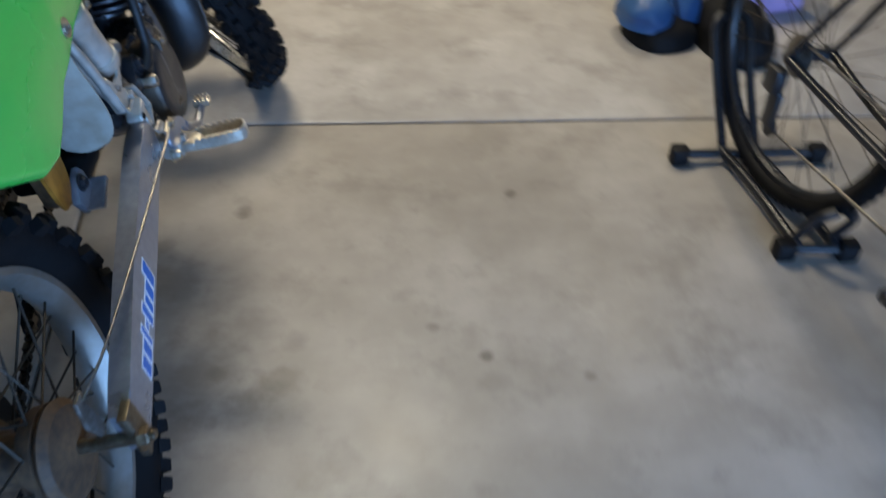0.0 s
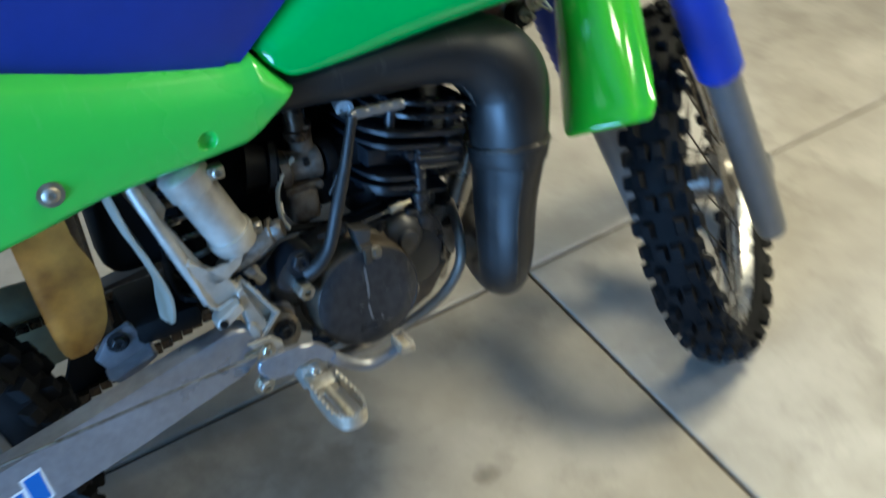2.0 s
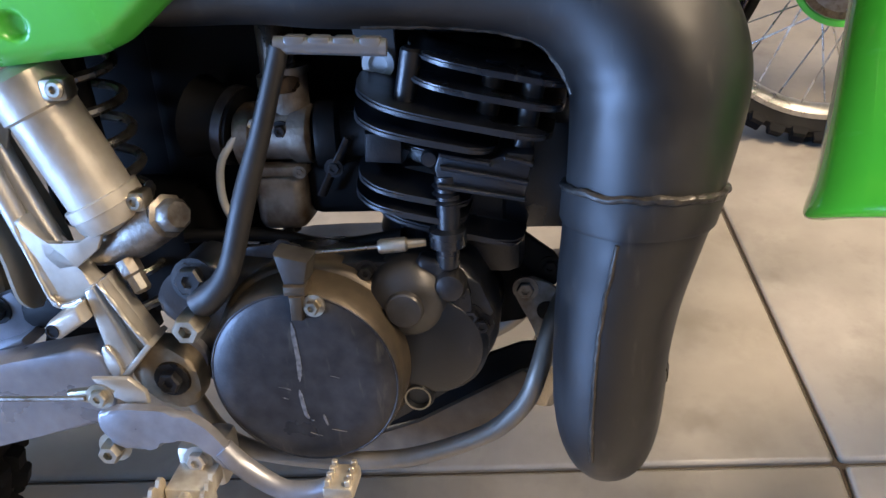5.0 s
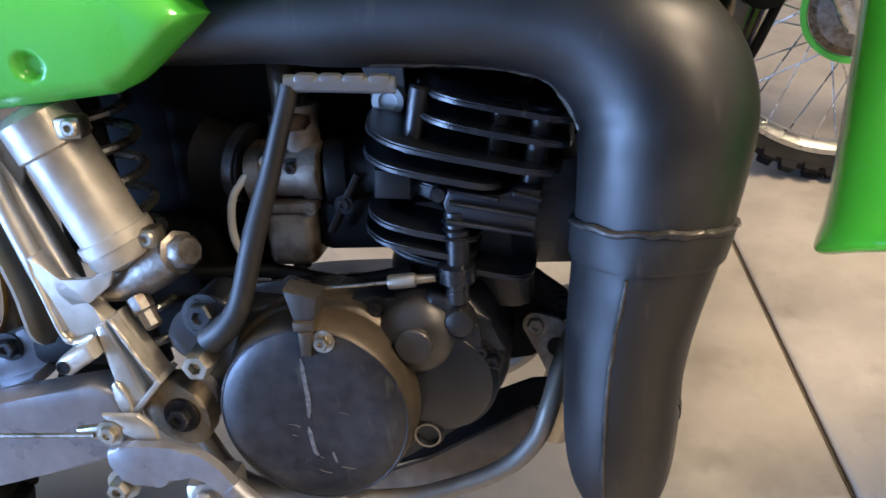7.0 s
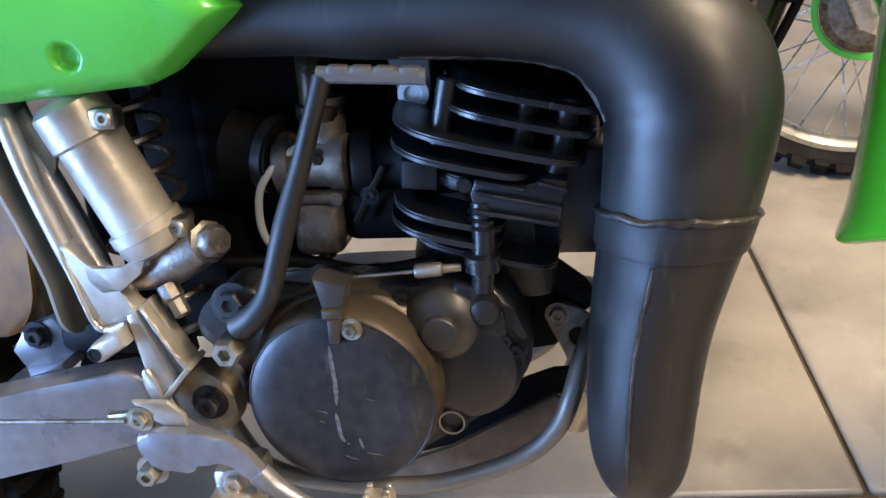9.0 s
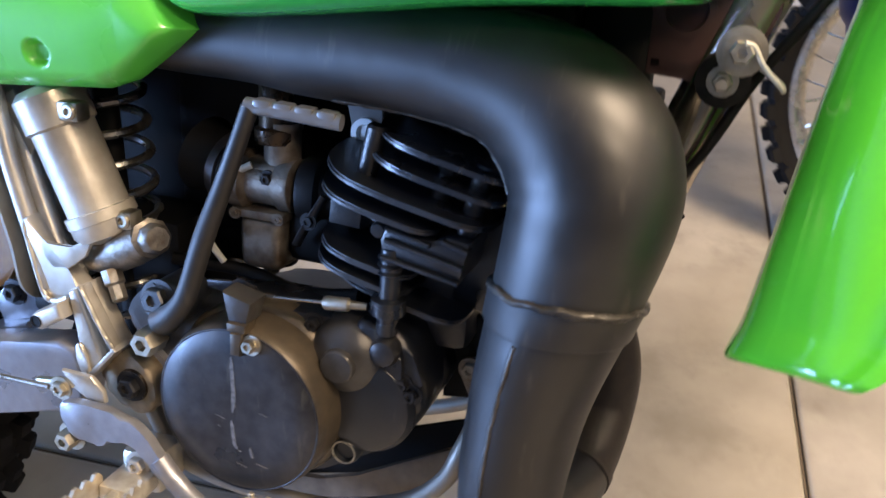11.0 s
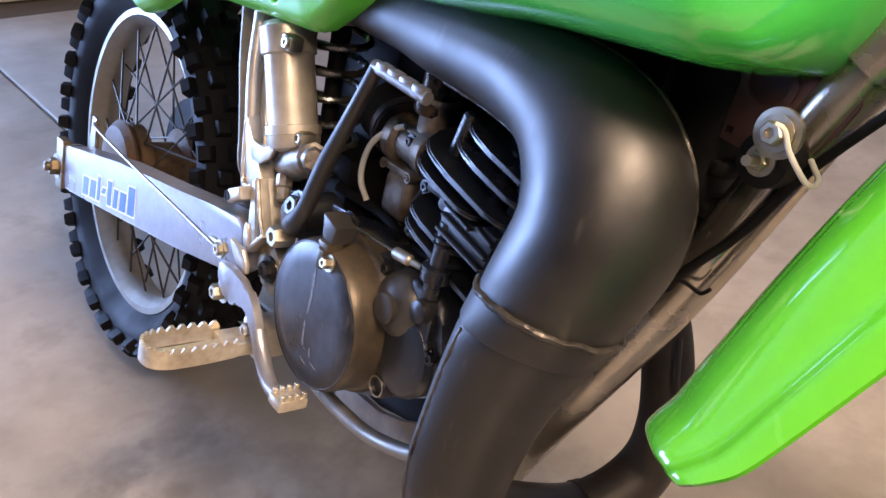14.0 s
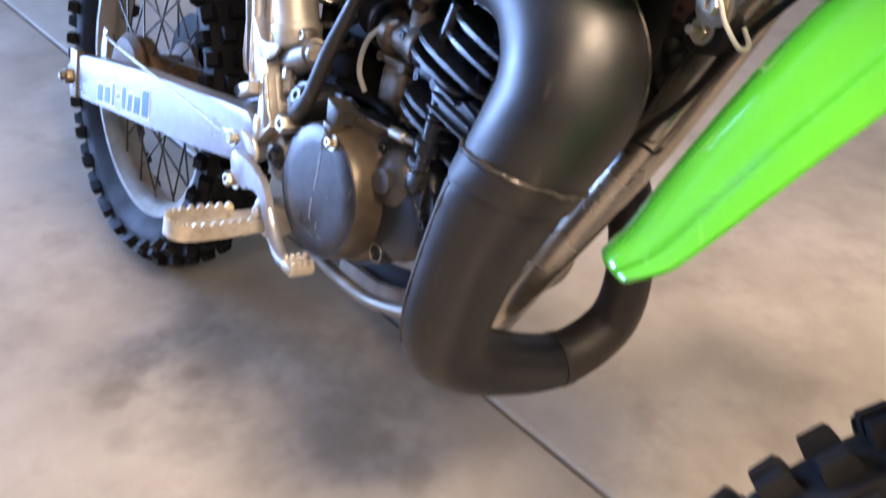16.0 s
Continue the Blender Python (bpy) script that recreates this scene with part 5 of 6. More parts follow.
bolt(bm, (0.164, 0.5625, 0.4455), (1, 0, 0), 0.007, 0.006)
part("clevis", bm, ZINC, rod)
bm = bmesh.new()
plate(bm, [(0.035, 0.33), (0.02, 0.37), (0.028, 0.408), (0.046, 0.408), (0.046, 0.37), (0.052, 0.335)], 0.118, 0.124, 0.002)
part("brake_arm", bm, CAST, moto)
bm = bmesh.new()
lathe(bm, [(0.02, 0.048), (0.066, 0.05), (0.07, 0.056), (0.06, 0.066), (0.03, 0.072)], 40, Matrix.Translation((0.018, 0.024, 0.3275)))
part("brake_plate", bm, HUB, moto, "dirty brown brake plate", 30)
# foot peg: toothed loop
bm = bmesh.new()
A, B = Vector((0.160, 0.620, 0.378)), Vector((0.260, 0.624, 0.379))
ux = (B - A).normalized()
uy = Vector((-ux.y, ux.x, 0))


def on_peg(a, b, z=0.0):
    return tuple(A + ux * a + uy * b + Vector((0, 0, z)))


loop = [on_peg(0.012, -0.019), on_peg(0.05, -0.021), on_peg(0.085, -0.019), on_peg(0.099, -0.009), on_peg(0.099, 0.009), on_peg(0.085, 0.019), on_peg(0.05, 0.021), on_peg(0.012, 0.019)]
P = smooth_path(loop, 10)
inner, outer = [], []
for i, p in enumerate(P):
    d = Vector(P[min(i + 1, len(P) - 1)] - P[max(i - 1, 0)]).normalized()
    nrm = Vector((d.y, -d.x, 0))
    z1 = 0.0045 if i % 3 else -0.0005
    outer.append((Vector(p) + nrm * 0.0016, z1))
    inner.append((Vector(p) - nrm * 0.0016, z1))
quads = []
for i in range(len(P)):
    o, z1 = outer[i]
    q, _ = inner[i]
    quads.append([bm.verts.new((o.x, o.y, o.z - 0.017)), bm.verts.new((o.x, o.y, o.z + z1)), bm.verts.new((q.x, q.y, q.z + z1)), bm.verts.new((q.x, q.y, q.z - 0.017))])
for a, b in zip(quads, quads[1:]):
    for k in range(4):
        bm.faces.new((a[k], a[(k + 1) % 4], b[(k + 1) % 4], b[k]))
bm.faces.new(quads[0][::-1])
bm.faces.new(quads[-1])
peg = part("foot_peg", bm, PEG, moto, "toothed steel folding foot peg", 30)
bm = bmesh.new()
box(bm, (-0.018, -0.017, -0.02), (0.02, 0.017, -0.004), 0.003, 2, Matrix.Translation(A) @ Matrix.Rotation(math.atan2(ux.y, ux.x), 4, "Z"))
box(bm, (0.0, -0.004, -0.022), (0.095, 0.004, -0.006), 0.002, 2, Matrix.Translation(A) @ Matrix.Rotation(math.atan2(ux.y, ux.x), 4, "Z"))
part("peg_knuckle", bm, PEG, peg)
bm = bmesh.new()
box(bm, (0.11, 0.601, 0.350), (0.148, 0.639, 0.388), 0.006, 2)
bolt(bm, (0.148, 0.620, 0.378), (1, 0, 0.1), 0.008, 0.008)
part("peg_mount", bm, SILVER, peg)

# ---- front mounts ----
bm = bmesh.new()
plate(bm, [(0.845, 0.520), (0.871, 0.518), (0.896, 0.498), (0.906, 0.480), (0.894, 0.470), (0.882, 0.474), (0.871, 0.494), (0.845, 0.500)], 0.024, 0.032, 0.002)
bolt(bm, (0.032, 0.892, 0.488), (1, 0, 0), 0.006, 0.005)
plate(bm, [(0.842, 0.485), (0.880, 0.494), (0.8865, 0.4615), (0.882, 0.443), (0.868, 0.432), (0.842, 0.428)], 0.010, 0.020, 0.003)
part("engine_stay", bm, BLACK, moto, "black steel engine stay")
bm = bmesh.new()
plate(bm, round_outline([(0.8625, 0.470), (0.872, 0.481), (0.896, 0.472), (0.906, 0.44), (0.898, 0.395), (0.886, 0.410), (0.876, 0.438)], 4), 0.034, 0.040, 0.0015)
eng_mount = part("engine_mount", bm, CAST, moto, "dull alloy engine mount plate")
bm = bmesh.new()
bolt(bm, (0.040, 0.872, 0.472), (1, 0, 0), 0.007, 0.006)
part("bolt", bm, CAST, eng_mount)
bm = bmesh.new()
lathe(bm, [(0.0085, 0), (0.0085, 0.001), (0.007, 0.001)], 20, along((0.040, 0.889, 0.452), (1.02, 0.889, 0.452)))
part("lightening_hole", bm, BLACK, eng_mount)
bm = bmesh.new()
plate(bm, round_outline([(0.950, 0.735), (0.952, 0.80), (1.04, 0.815), (1.065, 0.785), (1.040, 0.725), (1.0, 0.722)], 4), 0.012, 0.02, 0.003)
lathe(bm, [(0.02, 0.0), (0.02, 0.002), (0.015, 0.0025), (0.014, -0.001)], 28, Matrix.Translation((0.02, 1.002, 0.769)))
part("head_gusset", bm, MAROON, moto, "dusty maroon frame gusset")
bm = bmesh.new()
lathe(bm, [(0.018, 0), (0.018, 0.025), (0.012, 0.026)], 24, along((0.027, 1.033, 0.727), (1.035, 1.033, 0.727)))
mount = part("pipe_mount", bm, BLACK, moto, "black rubber pipe mount")
bm = bmesh.new()
bolt(bm, (0.053, 1.033, 0.727), (1, 0, 0), 0.007, 0.006)
lathe(bm, [(0.0035, 0), (0.0035, 0.018)], 10, along((0.053, 1.033, 0.727), (1.06, 1.033, 0.727)))
part("stud", bm, ZINC, mount)
bm = bmesh.new()
lathe(bm, [(0.016, 0), (0.016, 0.004), (0.008, 0.005)], 24, along((0.06, 1.042, 0.748), (1.06, 1.042, 0.748)))
bolt(bm, (0.065, 1.042, 0.748), (1, 0, 0), 0.008, 0.008)
part("cable_clip_bolt", bm, ZINC, moto)
bm = bmesh.new()
sweep(bm, [(0.072, 1.043, 0.754), (0.070, 1.049, 0.752), (0.068, 1.056, 0.741), (0.064, 1.068, 0.729), (0.056, 1.071, 0.725), (0.046, 1.069, 0.728), (0.038, 1.056, 0.736)], 0.0019, 8, 4)
part("cable_clip", bm, HOSE, moto, "bent zinc wire cable clip")
bm = bmesh.new()
sweep(bm, [(0.022, 0.985, 0.605), (0.030, 0.996, 0.626), (0.030, 1.028, 0.674), (0.031, 1.054, 0.728), (0.026, 1.092, 0.788), (-0.01, 1.115, 0.84), (-0.05, 1.13, 0.9)], 0.0037, 10, 5)
part("control_cable", bm, BLACK, moto, "black control cable")
bm = bmesh.new()
sweep(bm, [(0.030, 0.983, 0.618), (0.032, 0.992, 0.621), (0.030, 1.003, 0.621), (0.028, 1.014, 0.619), (0.030, 1.021, 0.626)], 0.0016, 6, 4)
lathe(bm, [(0.0055, -0.003), (0.0055, 0.003)], 12, along((0.029, 0.989, 0.618), (0.030, 1.03, 0.69)))
part("cable_tie", bm, BLACK, moto)

# ---- steered front end: x across, y ahead, z along the fork ----
PHI, RAKE = radians(40), radians(28)
nx = Vector((math.cos(PHI), math.sin(PHI) * math.cos(RAKE), math.sin(PHI) * math.sin(RAKE)))
sz = Vector((0, -math.sin(RAKE), math.cos(RAKE)))
fy = sz.cross(nx)
FRONT = Matrix.Translation((-0.0287, 1.48, 0.297)) @ Matrix((nx, fy, sz)).transposed().to_4x4()
FENDER = FRONT @ Matrix.Translation((0.0015, 0, 0))
FRONT = Matrix.Translation((0, 0.013, 0)) @ FRONT @ Matrix.Translation((0, 0.018, 0))
front = wheel(moto, None, FRONT @ Matrix.Translation((0, -0.014, 0)), 0.287, 0.347, 0.088, hub_mat=CAST, name="front_wheel", knobs=52, knob_h=0.014)
LEG = Matrix.Translation((0, -0.095, -0.105)) @ Matrix.Rotation(radians(-5), 4, "X")
for sx in (1, -1):
    bm = bmesh.new()
    sweep(bm, [(sx * 0.105, 0, 0.022, 0.022), (sx * 0.105, 0, 0.037, 0.028), (sx * 0.105, 0, 0.15, 0.029), (sx * 0.105, 0, 0.40, 0.0285), (sx * 0.105, 0, 0.46, 0.0285)], 0.028, 24, 2)
    box(bm, (sx * 0.105 - 0.018, 0, 0.083), (sx * 0.105 + 0.018, 0.105, 0.127), 0.008, 2)
    leg = part("fork_leg", bm, GREY_FORK, moto, "grey fork leg with blue boot", 40, FRONT @ LEG)
    bm = bmesh.new()
    prof = []
    start = 0.385 if sx > 0 else 0.455
    for k in range(29):
        z = start + k * (0.74 - start) / 29
        r = 0.0385 if k < 7 and sx > 0 else (0.0395 if k % 2 else 0.037)
        prof.append((r if k else 0.031, z))
    lathe(bm, prof + [(0.024, 0.745)], 28, Matrix.Translation((sx * 0.105, 0, 0)) @ Matrix.Rotation(radians(-90), 4, "Y"))
    part("fork_boot", bm, BLUE_RUBBER, leg, "blue ribbed rubber fork boot", 30)
    bm = bmesh.new()
    sweep(bm, [(sx * 0.105, 0, 0.72), (sx * 0.105, 0, 0.96)], 0.02, 20, 1)
    part("fork_tube", bm, ALLOY, leg)
bm = bmesh.new()
box(bm, (-0.14, -0.12, 0.655), (0.14, -0.005, 0.685), 0.012, 3)
box(bm, (-0.14, -0.12, 0.81), (0.14, 0.0, 0.835), 0.012, 3)
part("triple_clamp", bm, GREY_FORK, moto, "grey fork clamp", 40, FRONT)
bm = bmesh.new()
secs = []


def fender_row(y, z, w, dr, way):
    """Crown with a creased, folded flank on one side and a plain round one on the other; way is the path's direction."""
    shape = [(0, 0), (0.2, 0.03), (0.36, 0.08), (0.50, 0.17), (0.60, 0.30), (0.655, 0.44), (0.71, 0.56), (0.79, 0.63), (0.88, 0.66), (0.94, 0.80), (1.0, 1.0)]
    top = []
    for k in np.linspace(-1, 1, 81):
        near = np.clip(abs(k) + np.linspace(-0.05, 0.05, 9), -1, 1)
        at = np.linspace(0, 1, len(shape))
        a = abs(k) if abs(k) < 0.06 else np.interp(near, at, [p[0] for p in shape]).mean()
        a, d = (abs(k) * 2.2 if abs(k) < 0.06 else a), np.interp(np.abs(near), at, [p[1] for p in shape]).mean()
        if k < 0:
            a, d = 0.93 * abs(k), 0.8 * abs(k) ** 3
        top.append((math.copysign(a, k) * w, y + way[1] * d * dr, z - way[0] * d * dr))
    return top + [(x * 0.96, yy + way[1] * 0.003, zz - way[0] * 0.003) for x, yy, zz in top[::-1]]


rows = smooth_path([(-0.277, 0.427, 0.032, 0.003), (-0.2815, 0.4285, 0.046, 0.008), (-0.2845, 0.432, 0.057, 0.014), (-0.284, 0.437, 0.064, 0.019), (-0.278, 0.443, 0.068, 0.025), (-0.2660, 0.453, 0.070, 0.032), (-0.247, 0.475, 0.069, 0.041), (-0.20, 0.526, 0.066, 0.057),
                    (-0.15, 0.576, 0.063, 0.071), (-0.115, 0.604, 0.068, 0.073), (-0.085, 0.624, 0.078, 0.064), (-0.02, 0.648, 0.080, 0.046), (0.1, 0.665, 0.085, 0.035), (0.28, 0.655, 0.085, 0.03), (0.42, 0.62, 0.07, 0.02)], 5)
for i, row in enumerate(rows):
    i = max(i, 25)
    d = rows[min(i + 5, len(rows) - 1)] - rows[i - 5]
    d = Vector((d[0], d[1])).normalized()
    secs.append(fender_row(*row, d))
loft(bm, secs)
fender = part("front_fender", bm, GREEN_FENDER, moto, "bright green plastic front fender", 50, FENDER)
# a black block on the crown stands for the darkness of a recess
bm = bmesh.new()
box(bm, (0.004, -0.096, 0.615), (0.030, -0.066, 0.648), 0.006, 2)
part("fender_recess", bm, BLACK, fender, "black block painting the dark recess in the crown", 40, FENDER)

# tank decals: a brand band as plain shapes, and the engine size in figures
for k in range(8):
    bm = bmesh.new()
    y0 = 0.784 + k * 0.0242
    plate(bm, [(y0, 0.884 + k * 0.0040), (y0 + 0.020, 0.887 + k * 0.0040), (y0 + 0.0215, 0.921 + k * 0.0036), (y0 + 0.0015, 0.918 + k * 0.0036)], 0.1490, 0.1550, 0)
    part("brand_block", bm, DECAL_BLUE, tank, "blue decal block", 0)
bm = bmesh.new()
plate(bm, [(0.780, 0.8805), (0.981, 0.907), (0.984, 0.956), (0.780, 0.926)], 0.1480, 0.1545, 0)
plate(bm, [(0.8476, 0.8644), (0.9196, 0.874), (0.9166, 0.896), (0.8457, 0.8865)], 0.1480, 0.1552, 0)
part("decal_backing", bm, DECAL_WHITE, tank, "white decal backing", 0)
for k in range(4):
    bm = bmesh.new()
    z0 = 0.8688 + k * 0.0041
    plate(bm, [(0.850, z0), (0.916, z0 + 0.0088), (0.916, z0 + 0.0098), (0.850, z0 + 0.0010)], 0.1570, 0.1572, 0)
    part("decal_stripe", bm, DECAL_WHITE, tank, "thin white stripe", 0)
bm_font = bpy.data.curves.new("capacity", "FONT")
bm_font.body, bm_font.size, bm_font.extrude, bm_font.offset = "200", 0.0235, 0.0002, 0.0007
bm_font.align_x = "CENTER"
text = new("capacity_mark", bm_font)
text.data.materials.append(DECAL_BLUE)
text.matrix_basis = Matrix.Translation((0.1566, 0.8825, 0.8715)) @ Matrix(((0, 0, 1), (0.99, -0.05, 0), (0.14, 0.99, 0))).to_4x4() @ Matrix.Diagonal((1.45, 1, 1, 1))
text.parent = tank
tagged(text, "blue figures on a white decal")

# ---- second motorcycle beyond ----
other = empty("motorcycle", pose(-1.09, 1.42, 0, 0, -6, -12), "second off-road motorcycle, silver rim and green hub ring", "motorcycle")
ow = wheel(other, None, Matrix.Translation((0, 0, 0.338)), 0.287, 0.343, 0.085, hub_mat=CAST, spoke_mat=ALLOY, name="front_wheel", knobs=46, hub_r=0.06)
bm = bmesh.new()
lathe(bm, [(0.096, 0.03), (0.098, 0.033), (0.098, 0.040), (0.096, 0.043), (0.087, 0.043), (0.085, 0.040), (0.085, 0.033), (0.087, 0.03)], 64, closed=True)
part("hub_ring", bm, GREEN, ow, "bright green anodised ring", 30)
bm = bmesh.new()
lathe(bm, [(0.084, 0.034), (0.084, 0.038), (0.065, 0.040), (0.05, 0.046), (0.05, 0.034)], 48, closed=True)
for k in range(12):
    a = k * math.pi / 6
    bolt(bm, (0.038, 0.075 * math.cos(a), 0.075 * math.sin(a)), (1, 0, 0), 0.005, 0.004)
part("brake_disc", bm, BRASS, ow, "brassy stained brake disc", 30)
for sx in (1, -1):
    bm = bmesh.new()
    sweep(bm, [(sx * 0.10, 0.0, 0.31, 0.02), (sx * 0.10, -0.005, 0.34, 0.026), (sx * 0.10, -0.10, 0.52, 0.027), (sx * 0.10, -0.30, 0.92, 0.027)], 0.026, 20, 3)
    leg = part("fork_leg", bm, ALLOY, other, "silver fork leg")
    bm = bmesh.new()
    plate(bm, [(0.035, 0.33), (0.045, 0.34), (-0.10, 0.62), (-0.12, 0.61)], sx * 0.10 - 0.03, sx * 0.10 + 0.03, 0.003)
    part("fork_guard", bm, GREEN, leg, "green fork guard")
bm = bmesh.new()
sweep(bm, [(0.055, 0.02, 0.33), (0.075, -0.06, 0.38), (0.06, -0.16, 0.50), (0.05, -0.28, 0.80)], 0.007, 10, 4)
part("brake_hose", bm, BLACK, other)

# ---- bicycle on its stand ----
fwd = Vector((0.165, -0.986, 0)).normalized()
BIKE = Matrix((Vector((fwd.y, -fwd.x, 0)), fwd, Vector((0, 0, 1)))).transposed().to_4x4()
BIKE.translation = (1.385, 0.950, 0.012)
bicycle = empty("bicycle", BIKE, "black bicycle with its rear wheel held in a floor stand", "bicycle")


def bicycle_wheel(at, name):
    bm = bmesh.new()
    lathe(bm, [(0.318, 0.012), (0.300, 0.010), (0.296, 0.0), (0.300, -0.010), (0.318, -0.012), (0.314, 0)], 72, closed=True)
    rim = part(name, bm, BIKE_BLACK, bicycle, "", 35, Matrix.Translation(at))
    bm = bmesh.new()
    lathe(bm, [(0.312 + 0.018 + 0.021 * math.sin(a), 0.024 * math.cos(a)) for a in np.linspace(-0.5 * math.pi, 1.5 * math.pi, 16, endpoint=False)], 72, closed=True)
    for k in range(72):
        a = k * math.pi / 36
        for o in (-0.012, 0, 0.012):
            box(bm, (o - 0.004, -0.006, 0.346 - abs(o) * 0.25), (o + 0.004, 0.006, 0.353 - abs(o) * 0.3), 0, 1, Matrix.Rotation(a + (0.04 if o else 0), 4, "X"))
    part("tyre", bm, TYRE, rim, "black bicycle tyre", 40)
    bm = bmesh.new()
    lathe(bm, [(0.008, -0.06), (0.02, -0.035), (0.016, -0.03), (0.016, 0.03), (0.02, 0.035), (0.008, 0.06)], 20)
    part("hub", bm, BIKE_BLACK, rim)
    for side in (-1, 1):
        bm = bmesh.new()
        sweep(bm, [(side * 0.03, 0.014, 0.014), (side * 0.004, 0, 0.302)], 0.0011, 5, 1)
        first = part("spoke", bm, SPOKE, rim)
        for k in range(1, 14):
            ob = new("spoke", first.data)
            ob.matrix_basis, ob.parent = Matrix.Rotation((k + 0.25 * side) * 2 * math.pi / 14, 4, "X"), rim
    return rim


bw = bicycle_wheel((0, 0, 0.345), "rear_wheel")
bicycle_wheel((0, 1.06, 0.345), "front_wheel")
for nm, pts, r in (("chain_stay", [(0.055, 0, 0.345), (0.04, 0.2, 0.32), (0.03, 0.48, 0.30)], 0.010), ("chain_stay", [(-0.055, 0, 0.345), (-0.04, 0.2, 0.32), (-0.03, 0.48, 0.30)], 0.010),
                   ("seat_stay", [(0.055, 0, 0.345), (0.045, 0.12, 0.55), (0.02, 0.27, 0.78)], 0.008), ("seat_stay", [(-0.055, 0, 0.345), (-0.045, 0.12, 0.55), (-0.02, 0.27, 0.78)], 0.008),
                   ("seat_tube", [(0, 0.48, 0.30), (0, 0.26, 0.82)], 0.016), ("down_tube", [(0, 0.48, 0.30), (0, 0.88, 0.78)], 0.02), ("top_tube", [(0, 0.28, 0.77), (0, 0.86, 0.86)], 0.017),
                   ("fork", [(0, 0.86, 0.88), (0, 0.93, 0.70), (0.05, 0.99, 0.55), (0.055, 1.06, 0.345)], 0.012), ("fork", [(0, 0.93, 0.70), (-0.05, 0.99, 0.55), (-0.055, 1.06, 0.345)], 0.012)):
    bm = bmesh.new()
    sweep(bm, pts, r, 14, 3)
    part(nm, bm, BIKE_BLACK, bicycle)
bm = bmesh.new()
lathe(bm, [(0.02, 0.035), (0.092, 0.042), (0.095, 0.044), (0.092, 0.046), (0.02, 0.05)], 48, Matrix.Translation((0, 0.48, 0.30)))
crank = part("crankset", bm, BIKE_BLACK, bicycle)
for sx, d in ((1, Vector((0, 0.15, -0.08))), (-1, Vector((0, -0.15, 0.08)))):
    bm = bmesh.new()
    a = Vector((sx * 0.065, 0.48, 0.30))
    sweep(bm, [tuple(a), tuple(a + d + Vector((sx * 0.01, 0, 0)))], 0.011, 10, 1)
    part("crank_arm", bm, BIKE_BLACK, crank)
    bm = bmesh.new()
    p = a + d + Vector((sx * 0.065, 0, 0))
    for q in (-0.045, 0.045):
        box(bm, (p.x - 0.05, p.y + q - 0.008, p.z - 0.013), (p.x + 0.05, p.y + q + 0.008, p.z + 0.013), 0.004)
    for q in (-0.045, 0, 0.045):
        box(bm, (p.x + q - 0.006, p.y - 0.045, p.z - 0.009), (p.x + q + 0.006, p.y + 0.045, p.z + 0.009), 0.003)
    part("pedal", bm, BIKE_BLACK, crank, "black platform pedal")
for k in range(7):
    bm = bmesh.new()
    lathe(bm, [(0.048 - k * 0.004, 0.028 + k * 0.0035), (0.048 - k * 0.004, 0.0295 + k * 0.0035)], 32)
    part("sprocket", bm, CAST, bw)
bm = bmesh.new()
box(bm, (0.06, -0.02, 0.27), (0.09, 0.035, 0.33), 0.01)
box(bm, (0.062, 0.0, 0.19), (0.078, 0.045, 0.28), 0.008)
lathe(bm, [(0.022, 0.062), (0.022, 0.070)], 20, Matrix.Translation((0, 0.03, 0.19)))
part("derailleur", bm, BIKE_BLACK, bicycle)
bm = bmesh.new()
sweep(bm, [(0.045, 0.0, 0.393), (0.045, 0.48, 0.394)], 0.004, 6, 1)
sweep(bm, [(0.045, 0.03, 0.17), (0.045, 0.48, 0.207)], 0.004, 6, 1)
part("chain", bm, CAST, bicycle)
bm = bmesh.new()
box(bm, (-0.06, 0.10, 0.88), (0.06, 0.36, 0.93), 0.02, 3)
part("saddle", bm, BLACK, bicycle)
bm = bmesh.new()
sweep(bm, [(0, 0.26, 0.8), (0, 0.235, 0.9)], 0.014, 12, 1)
part("seat_post", bm, BIKE_BLACK, bicycle)
bm = bmesh.new()
sweep(bm, [(-0.3, 0.80, 0.98), (0, 0.85, 0.96), (0.3, 0.80, 0.98)], 0.014, 12, 4)
sweep(bm, [(0, 0.86, 0.86), (0, 0.85, 0.96)], 0.016, 12, 1)
part("handlebar", bm, BIKE_BLACK, bicycle)

stand = empty("bicycle_stand", pose(0, 0, 0), "black steel bicycle floor stand with rubber feet", "bicycle stand")
bm = bmesh.new()
sweep(bm, [(1.200, 1.056, 0.024), (1.555, 1.056, 0.024)], 0.012, 14, 1)
part("rear_bar", bm, BIKE_BLACK, stand)
bm = bmesh.new()
sweep(bm, [(1.335, 0.700, 0.024), (1.475, 0.692, 0.024)], 0.012, 14, 1)
part("front_bar", bm, BIKE_BLACK, stand)
for p in ((1.200, 1.056), (1.555, 1.056), (1.335, 0.700), (1.475, 0.692)):
    bm = bmesh.new()
    box(bm, (p[0] - 0.022, p[1] - 0.022, 0), (p[0] + 0.022, p[1] + 0.022, 0.045), 0.008)
    part("rubber_foot", bm, BLACK, stand)
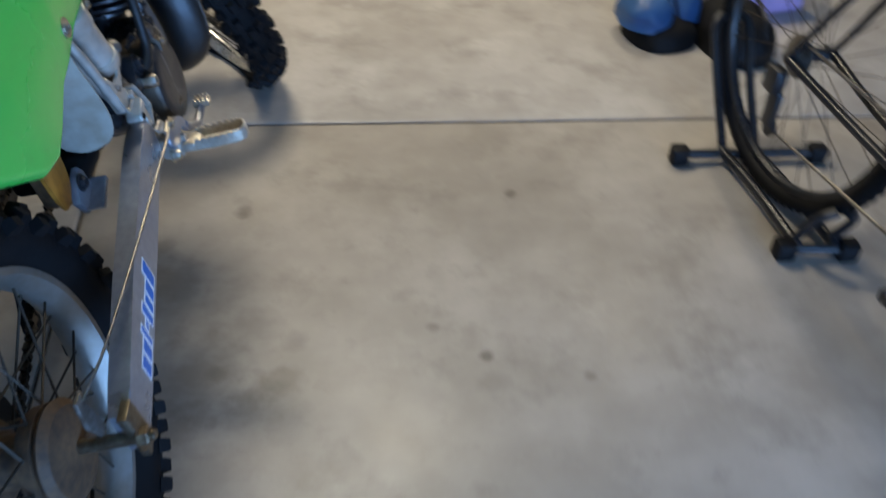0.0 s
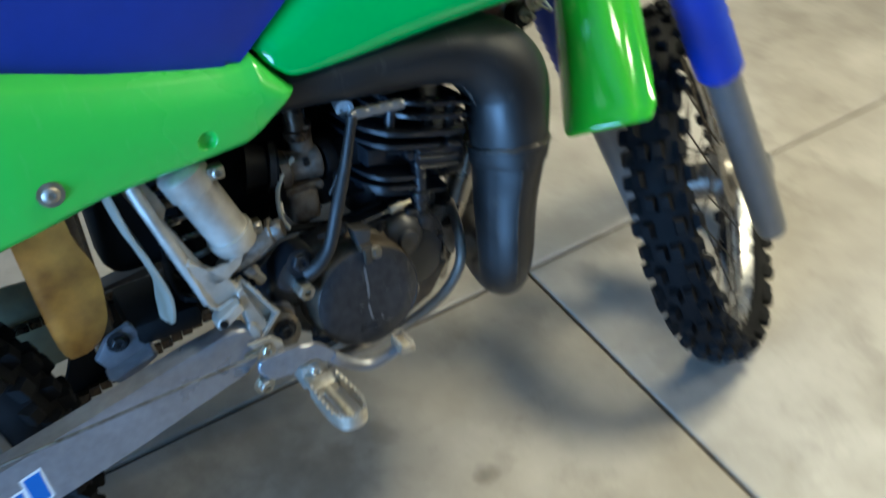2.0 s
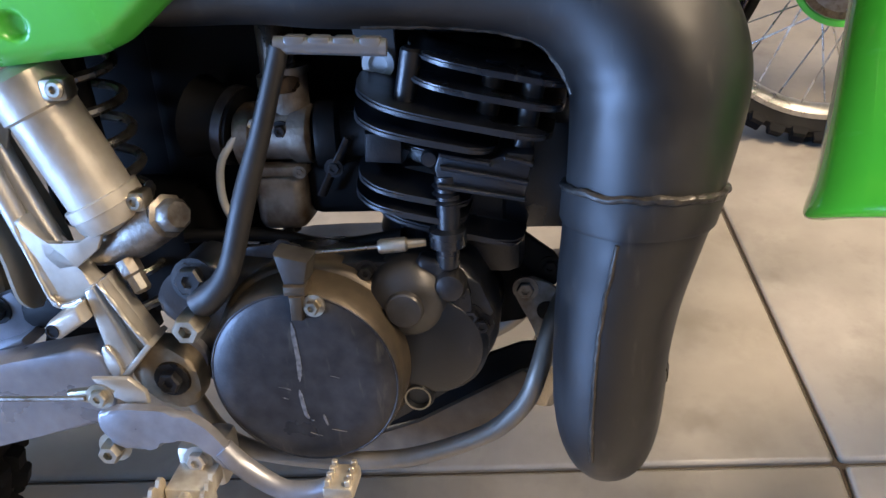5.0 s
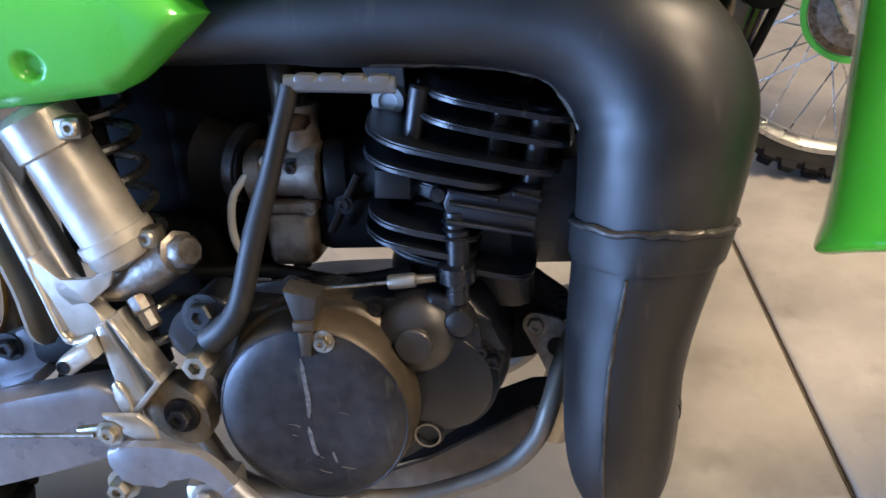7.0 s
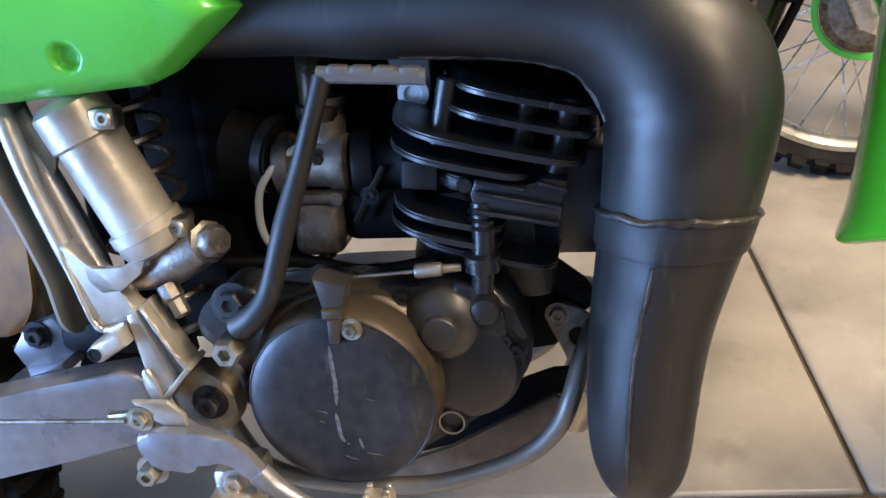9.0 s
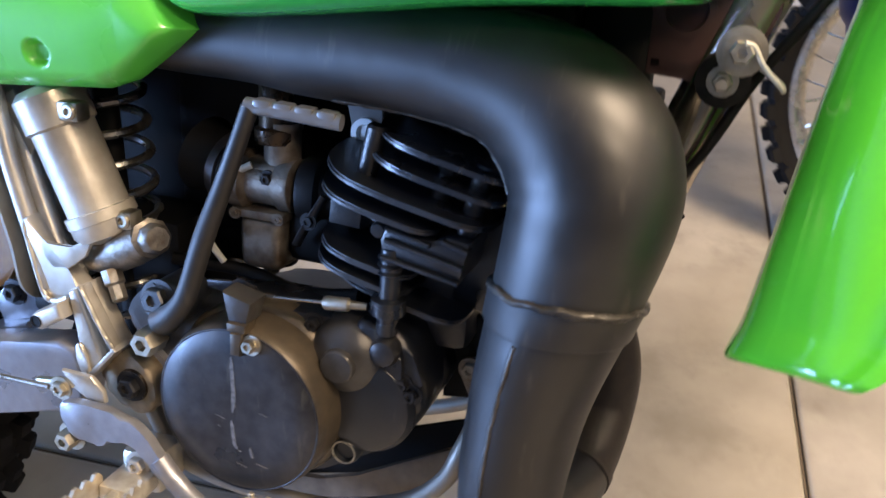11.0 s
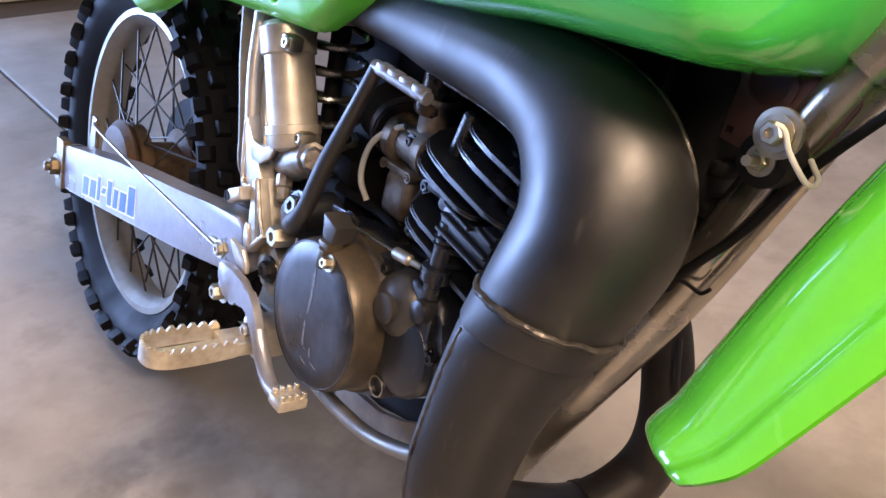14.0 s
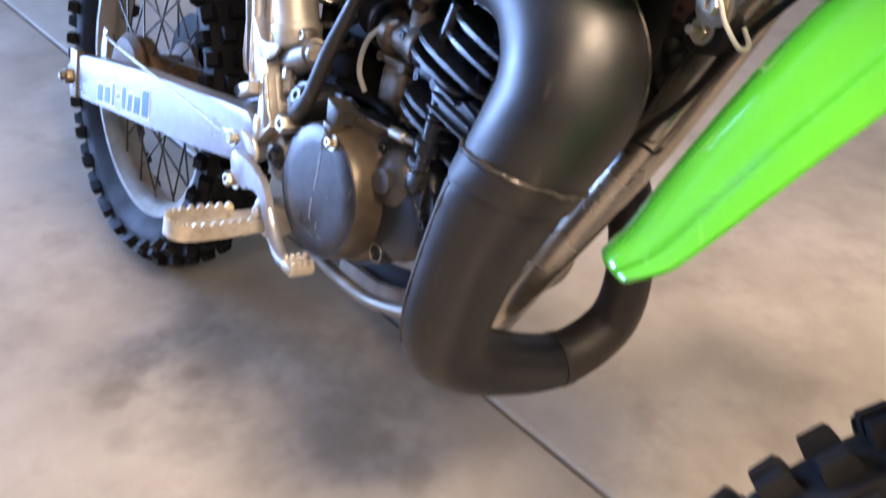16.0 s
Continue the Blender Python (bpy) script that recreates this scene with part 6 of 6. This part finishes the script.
for o in (-0.042, 0.042):
    bm = bmesh.new()
    sweep(bm, [(1.350 + o, 1.068, 0.03), (1.380 + o, 0.91, 0.03), (1.405 + o, 0.695, 0.03)], 0.012, 12, 3)
    part("rail", bm, BIKE_BLACK, stand)
    bm = bmesh.new()
    sweep(bm, [(1.355 + o, 1.068, 0.03), (1.342 + o, 1.17, 0.16), (1.33 + o, 1.24, 0.28), (1.34 + o * 0.2, 1.27, 0.30)], 0.011, 12, 4)
    part("wheel_hoop", bm, BIKE_BLACK, stand)
    bm = bmesh.new()
    sweep(bm, [(1.402 + o, 0.72, 0.03), (1.415 + o, 0.69, 0.11), (1.420 + o * 0.3, 0.68, 0.14)], 0.011, 12, 4)
    part("wheel_hoop", bm, BIKE_BLACK, stand)


def dome(bm, at, size, e=2.6, flat=True, turn=0.0, n=24, rows=10):
    """A rounded box of the given half sizes, cut off flat below."""
    secs = []
    for k in range(rows + 1):
        b = (math.pi / 2) * k / rows if flat else -math.pi / 2 + math.pi * k / rows
        cz, rr = math.sin(b), max(math.cos(b), 1e-3)
        cz, rr = math.copysign(abs(cz) ** (2 / e), cz), rr ** (2 / e)
        ring = []
        for a in np.linspace(0, 2 * math.pi, n, endpoint=False):
            c, q = math.cos(a), math.sin(a)
            x, y = size[0] * rr * math.copysign(abs(c) ** (2 / e), c), size[1] * rr * math.copysign(abs(q) ** (2 / e), q)
            ring.append((at[0] + x * math.cos(turn) - y * math.sin(turn), at[1] + x * math.sin(turn) + y * math.cos(turn), at[2] + size[2] * cz))
        secs.append(ring)
    loft(bm, secs)


def crease(bm, k, scale):
    """Soft wrinkles in cloth."""
    for v in bm.verts:
        if v.co.z > 0.012:
            v.co += Vector((1, 1, 0.6)) * k * noise.noise(v.co * scale)


bag = empty("gear_bag", pose(0, 0, 0), "padded blue gear bag with a black base on the floor", "bag")
bm = bmesh.new()
dome(bm, (1.325, 1.715, 0.0), (0.104, 0.115, 0.08), 2.6, True, 0.3, 36, 14)
crease(bm, 0.008, 18)
part("base", bm, BLACK, bag, smooth=60)
for at, sz_ in (((1.268, 1.72, 0.05), (0.074, 0.098, 0.095)), ((1.376, 1.785, 0.055), (0.066, 0.104, 0.105))):
    bm = bmesh.new()
    dome(bm, at, sz_, 2.5, True, 0.3, 40, 18)
    crease(bm, 0.010, 22)
    part("blue_pad", bm, BLUE_SHELL, bag, smooth=60)
bm = bmesh.new()
sweep(bm, [(1.345, 1.63, 0.10), (1.334, 1.70, 0.155), (1.312, 1.78, 0.155), (1.295, 1.84, 0.11)], 0.004, 8, 5)
part("seam", bm, BLACK, bag)
bm = bmesh.new()
dome(bm, (1.535, 1.665, 0.0), (0.105, 0.16, 0.13), 2.6, True, 0.15, 40, 16)
crease(bm, 0.014, 14)
duffel = tagged(link_mesh("duffel_bag", bm, BLACK, smooth=60), "soft black duffel bag lying on the floor", "bag")
for k in range(2):
    bm = bmesh.new()
    sweep(bm, [(1.49 + k * 0.09, 1.52, 0.05), (1.49 + k * 0.09, 1.57, 0.125), (1.495 + k * 0.09, 1.66, 0.143), (1.50 + k * 0.09, 1.76, 0.12)], 0.006, 8, 4, flat=0.4)
    part("strap", bm, BIKE_BLACK, duffel)
tub = empty("storage_tub", pose(1.68, 1.96, 0, 0, 0, 12), "lilac plastic storage tub standing on the floor", "tub")
bm = bmesh.new()
box(bm, (-0.15, -0.13, 0), (0.15, 0.13, 0.15), 0.03, 3)
part("body", bm, LILAC, tub)
bm = bmesh.new()
box(bm, (-0.16, -0.14, 0.147), (0.16, 0.14, 0.165), 0.008, 2)
part("lid", bm, LILAC, tub)
rack = empty("bench_frame", pose(0, 0, 0), "black square-tube steel bench frame on the floor", "bench")
for nm, a, b in (("foot_bar", (1.255, 2.13, 0.03), (1.40, 2.56, 0.03)), ("cross_bar", (1.325, 2.345, 0.035), (1.445, 2.20, 0.035)), ("side_bar", (1.305, 1.955, 0.03), (1.62, 2.70, 0.03))):
    bm = bmesh.new()
    ln_ = (Vector(b) - Vector(a)).length
    box(bm, (0, -0.03, -0.03), (ln_, 0.03, 0.03), 0.006, 2, along(a, b))
    part(nm, bm, BIKE_BLACK, rack)
pump = empty("hand_pump", pose(1.42, 2.135, 0.028, 0, 0, 18), "grey and black hand pump with a red knob", "pump")
bm = bmesh.new()
lathe(bm, [(0.01, 0), (0.026, 0.004), (0.028, 0.03), (0.014, 0.035), (0.014, 0.22), (0.02, 0.225), (0.02, 0.27), (0.01, 0.275)], 24)
part("barrel", bm, BIKE_BLACK, pump)
bm = bmesh.new()
lathe(bm, [(0.01, 0.1), (0.03, 0.105), (0.032, 0.13), (0.01, 0.14)], 20, Matrix.Translation((0.03, -0.03, 0.004)))
part("knob", bm, RED, pump)
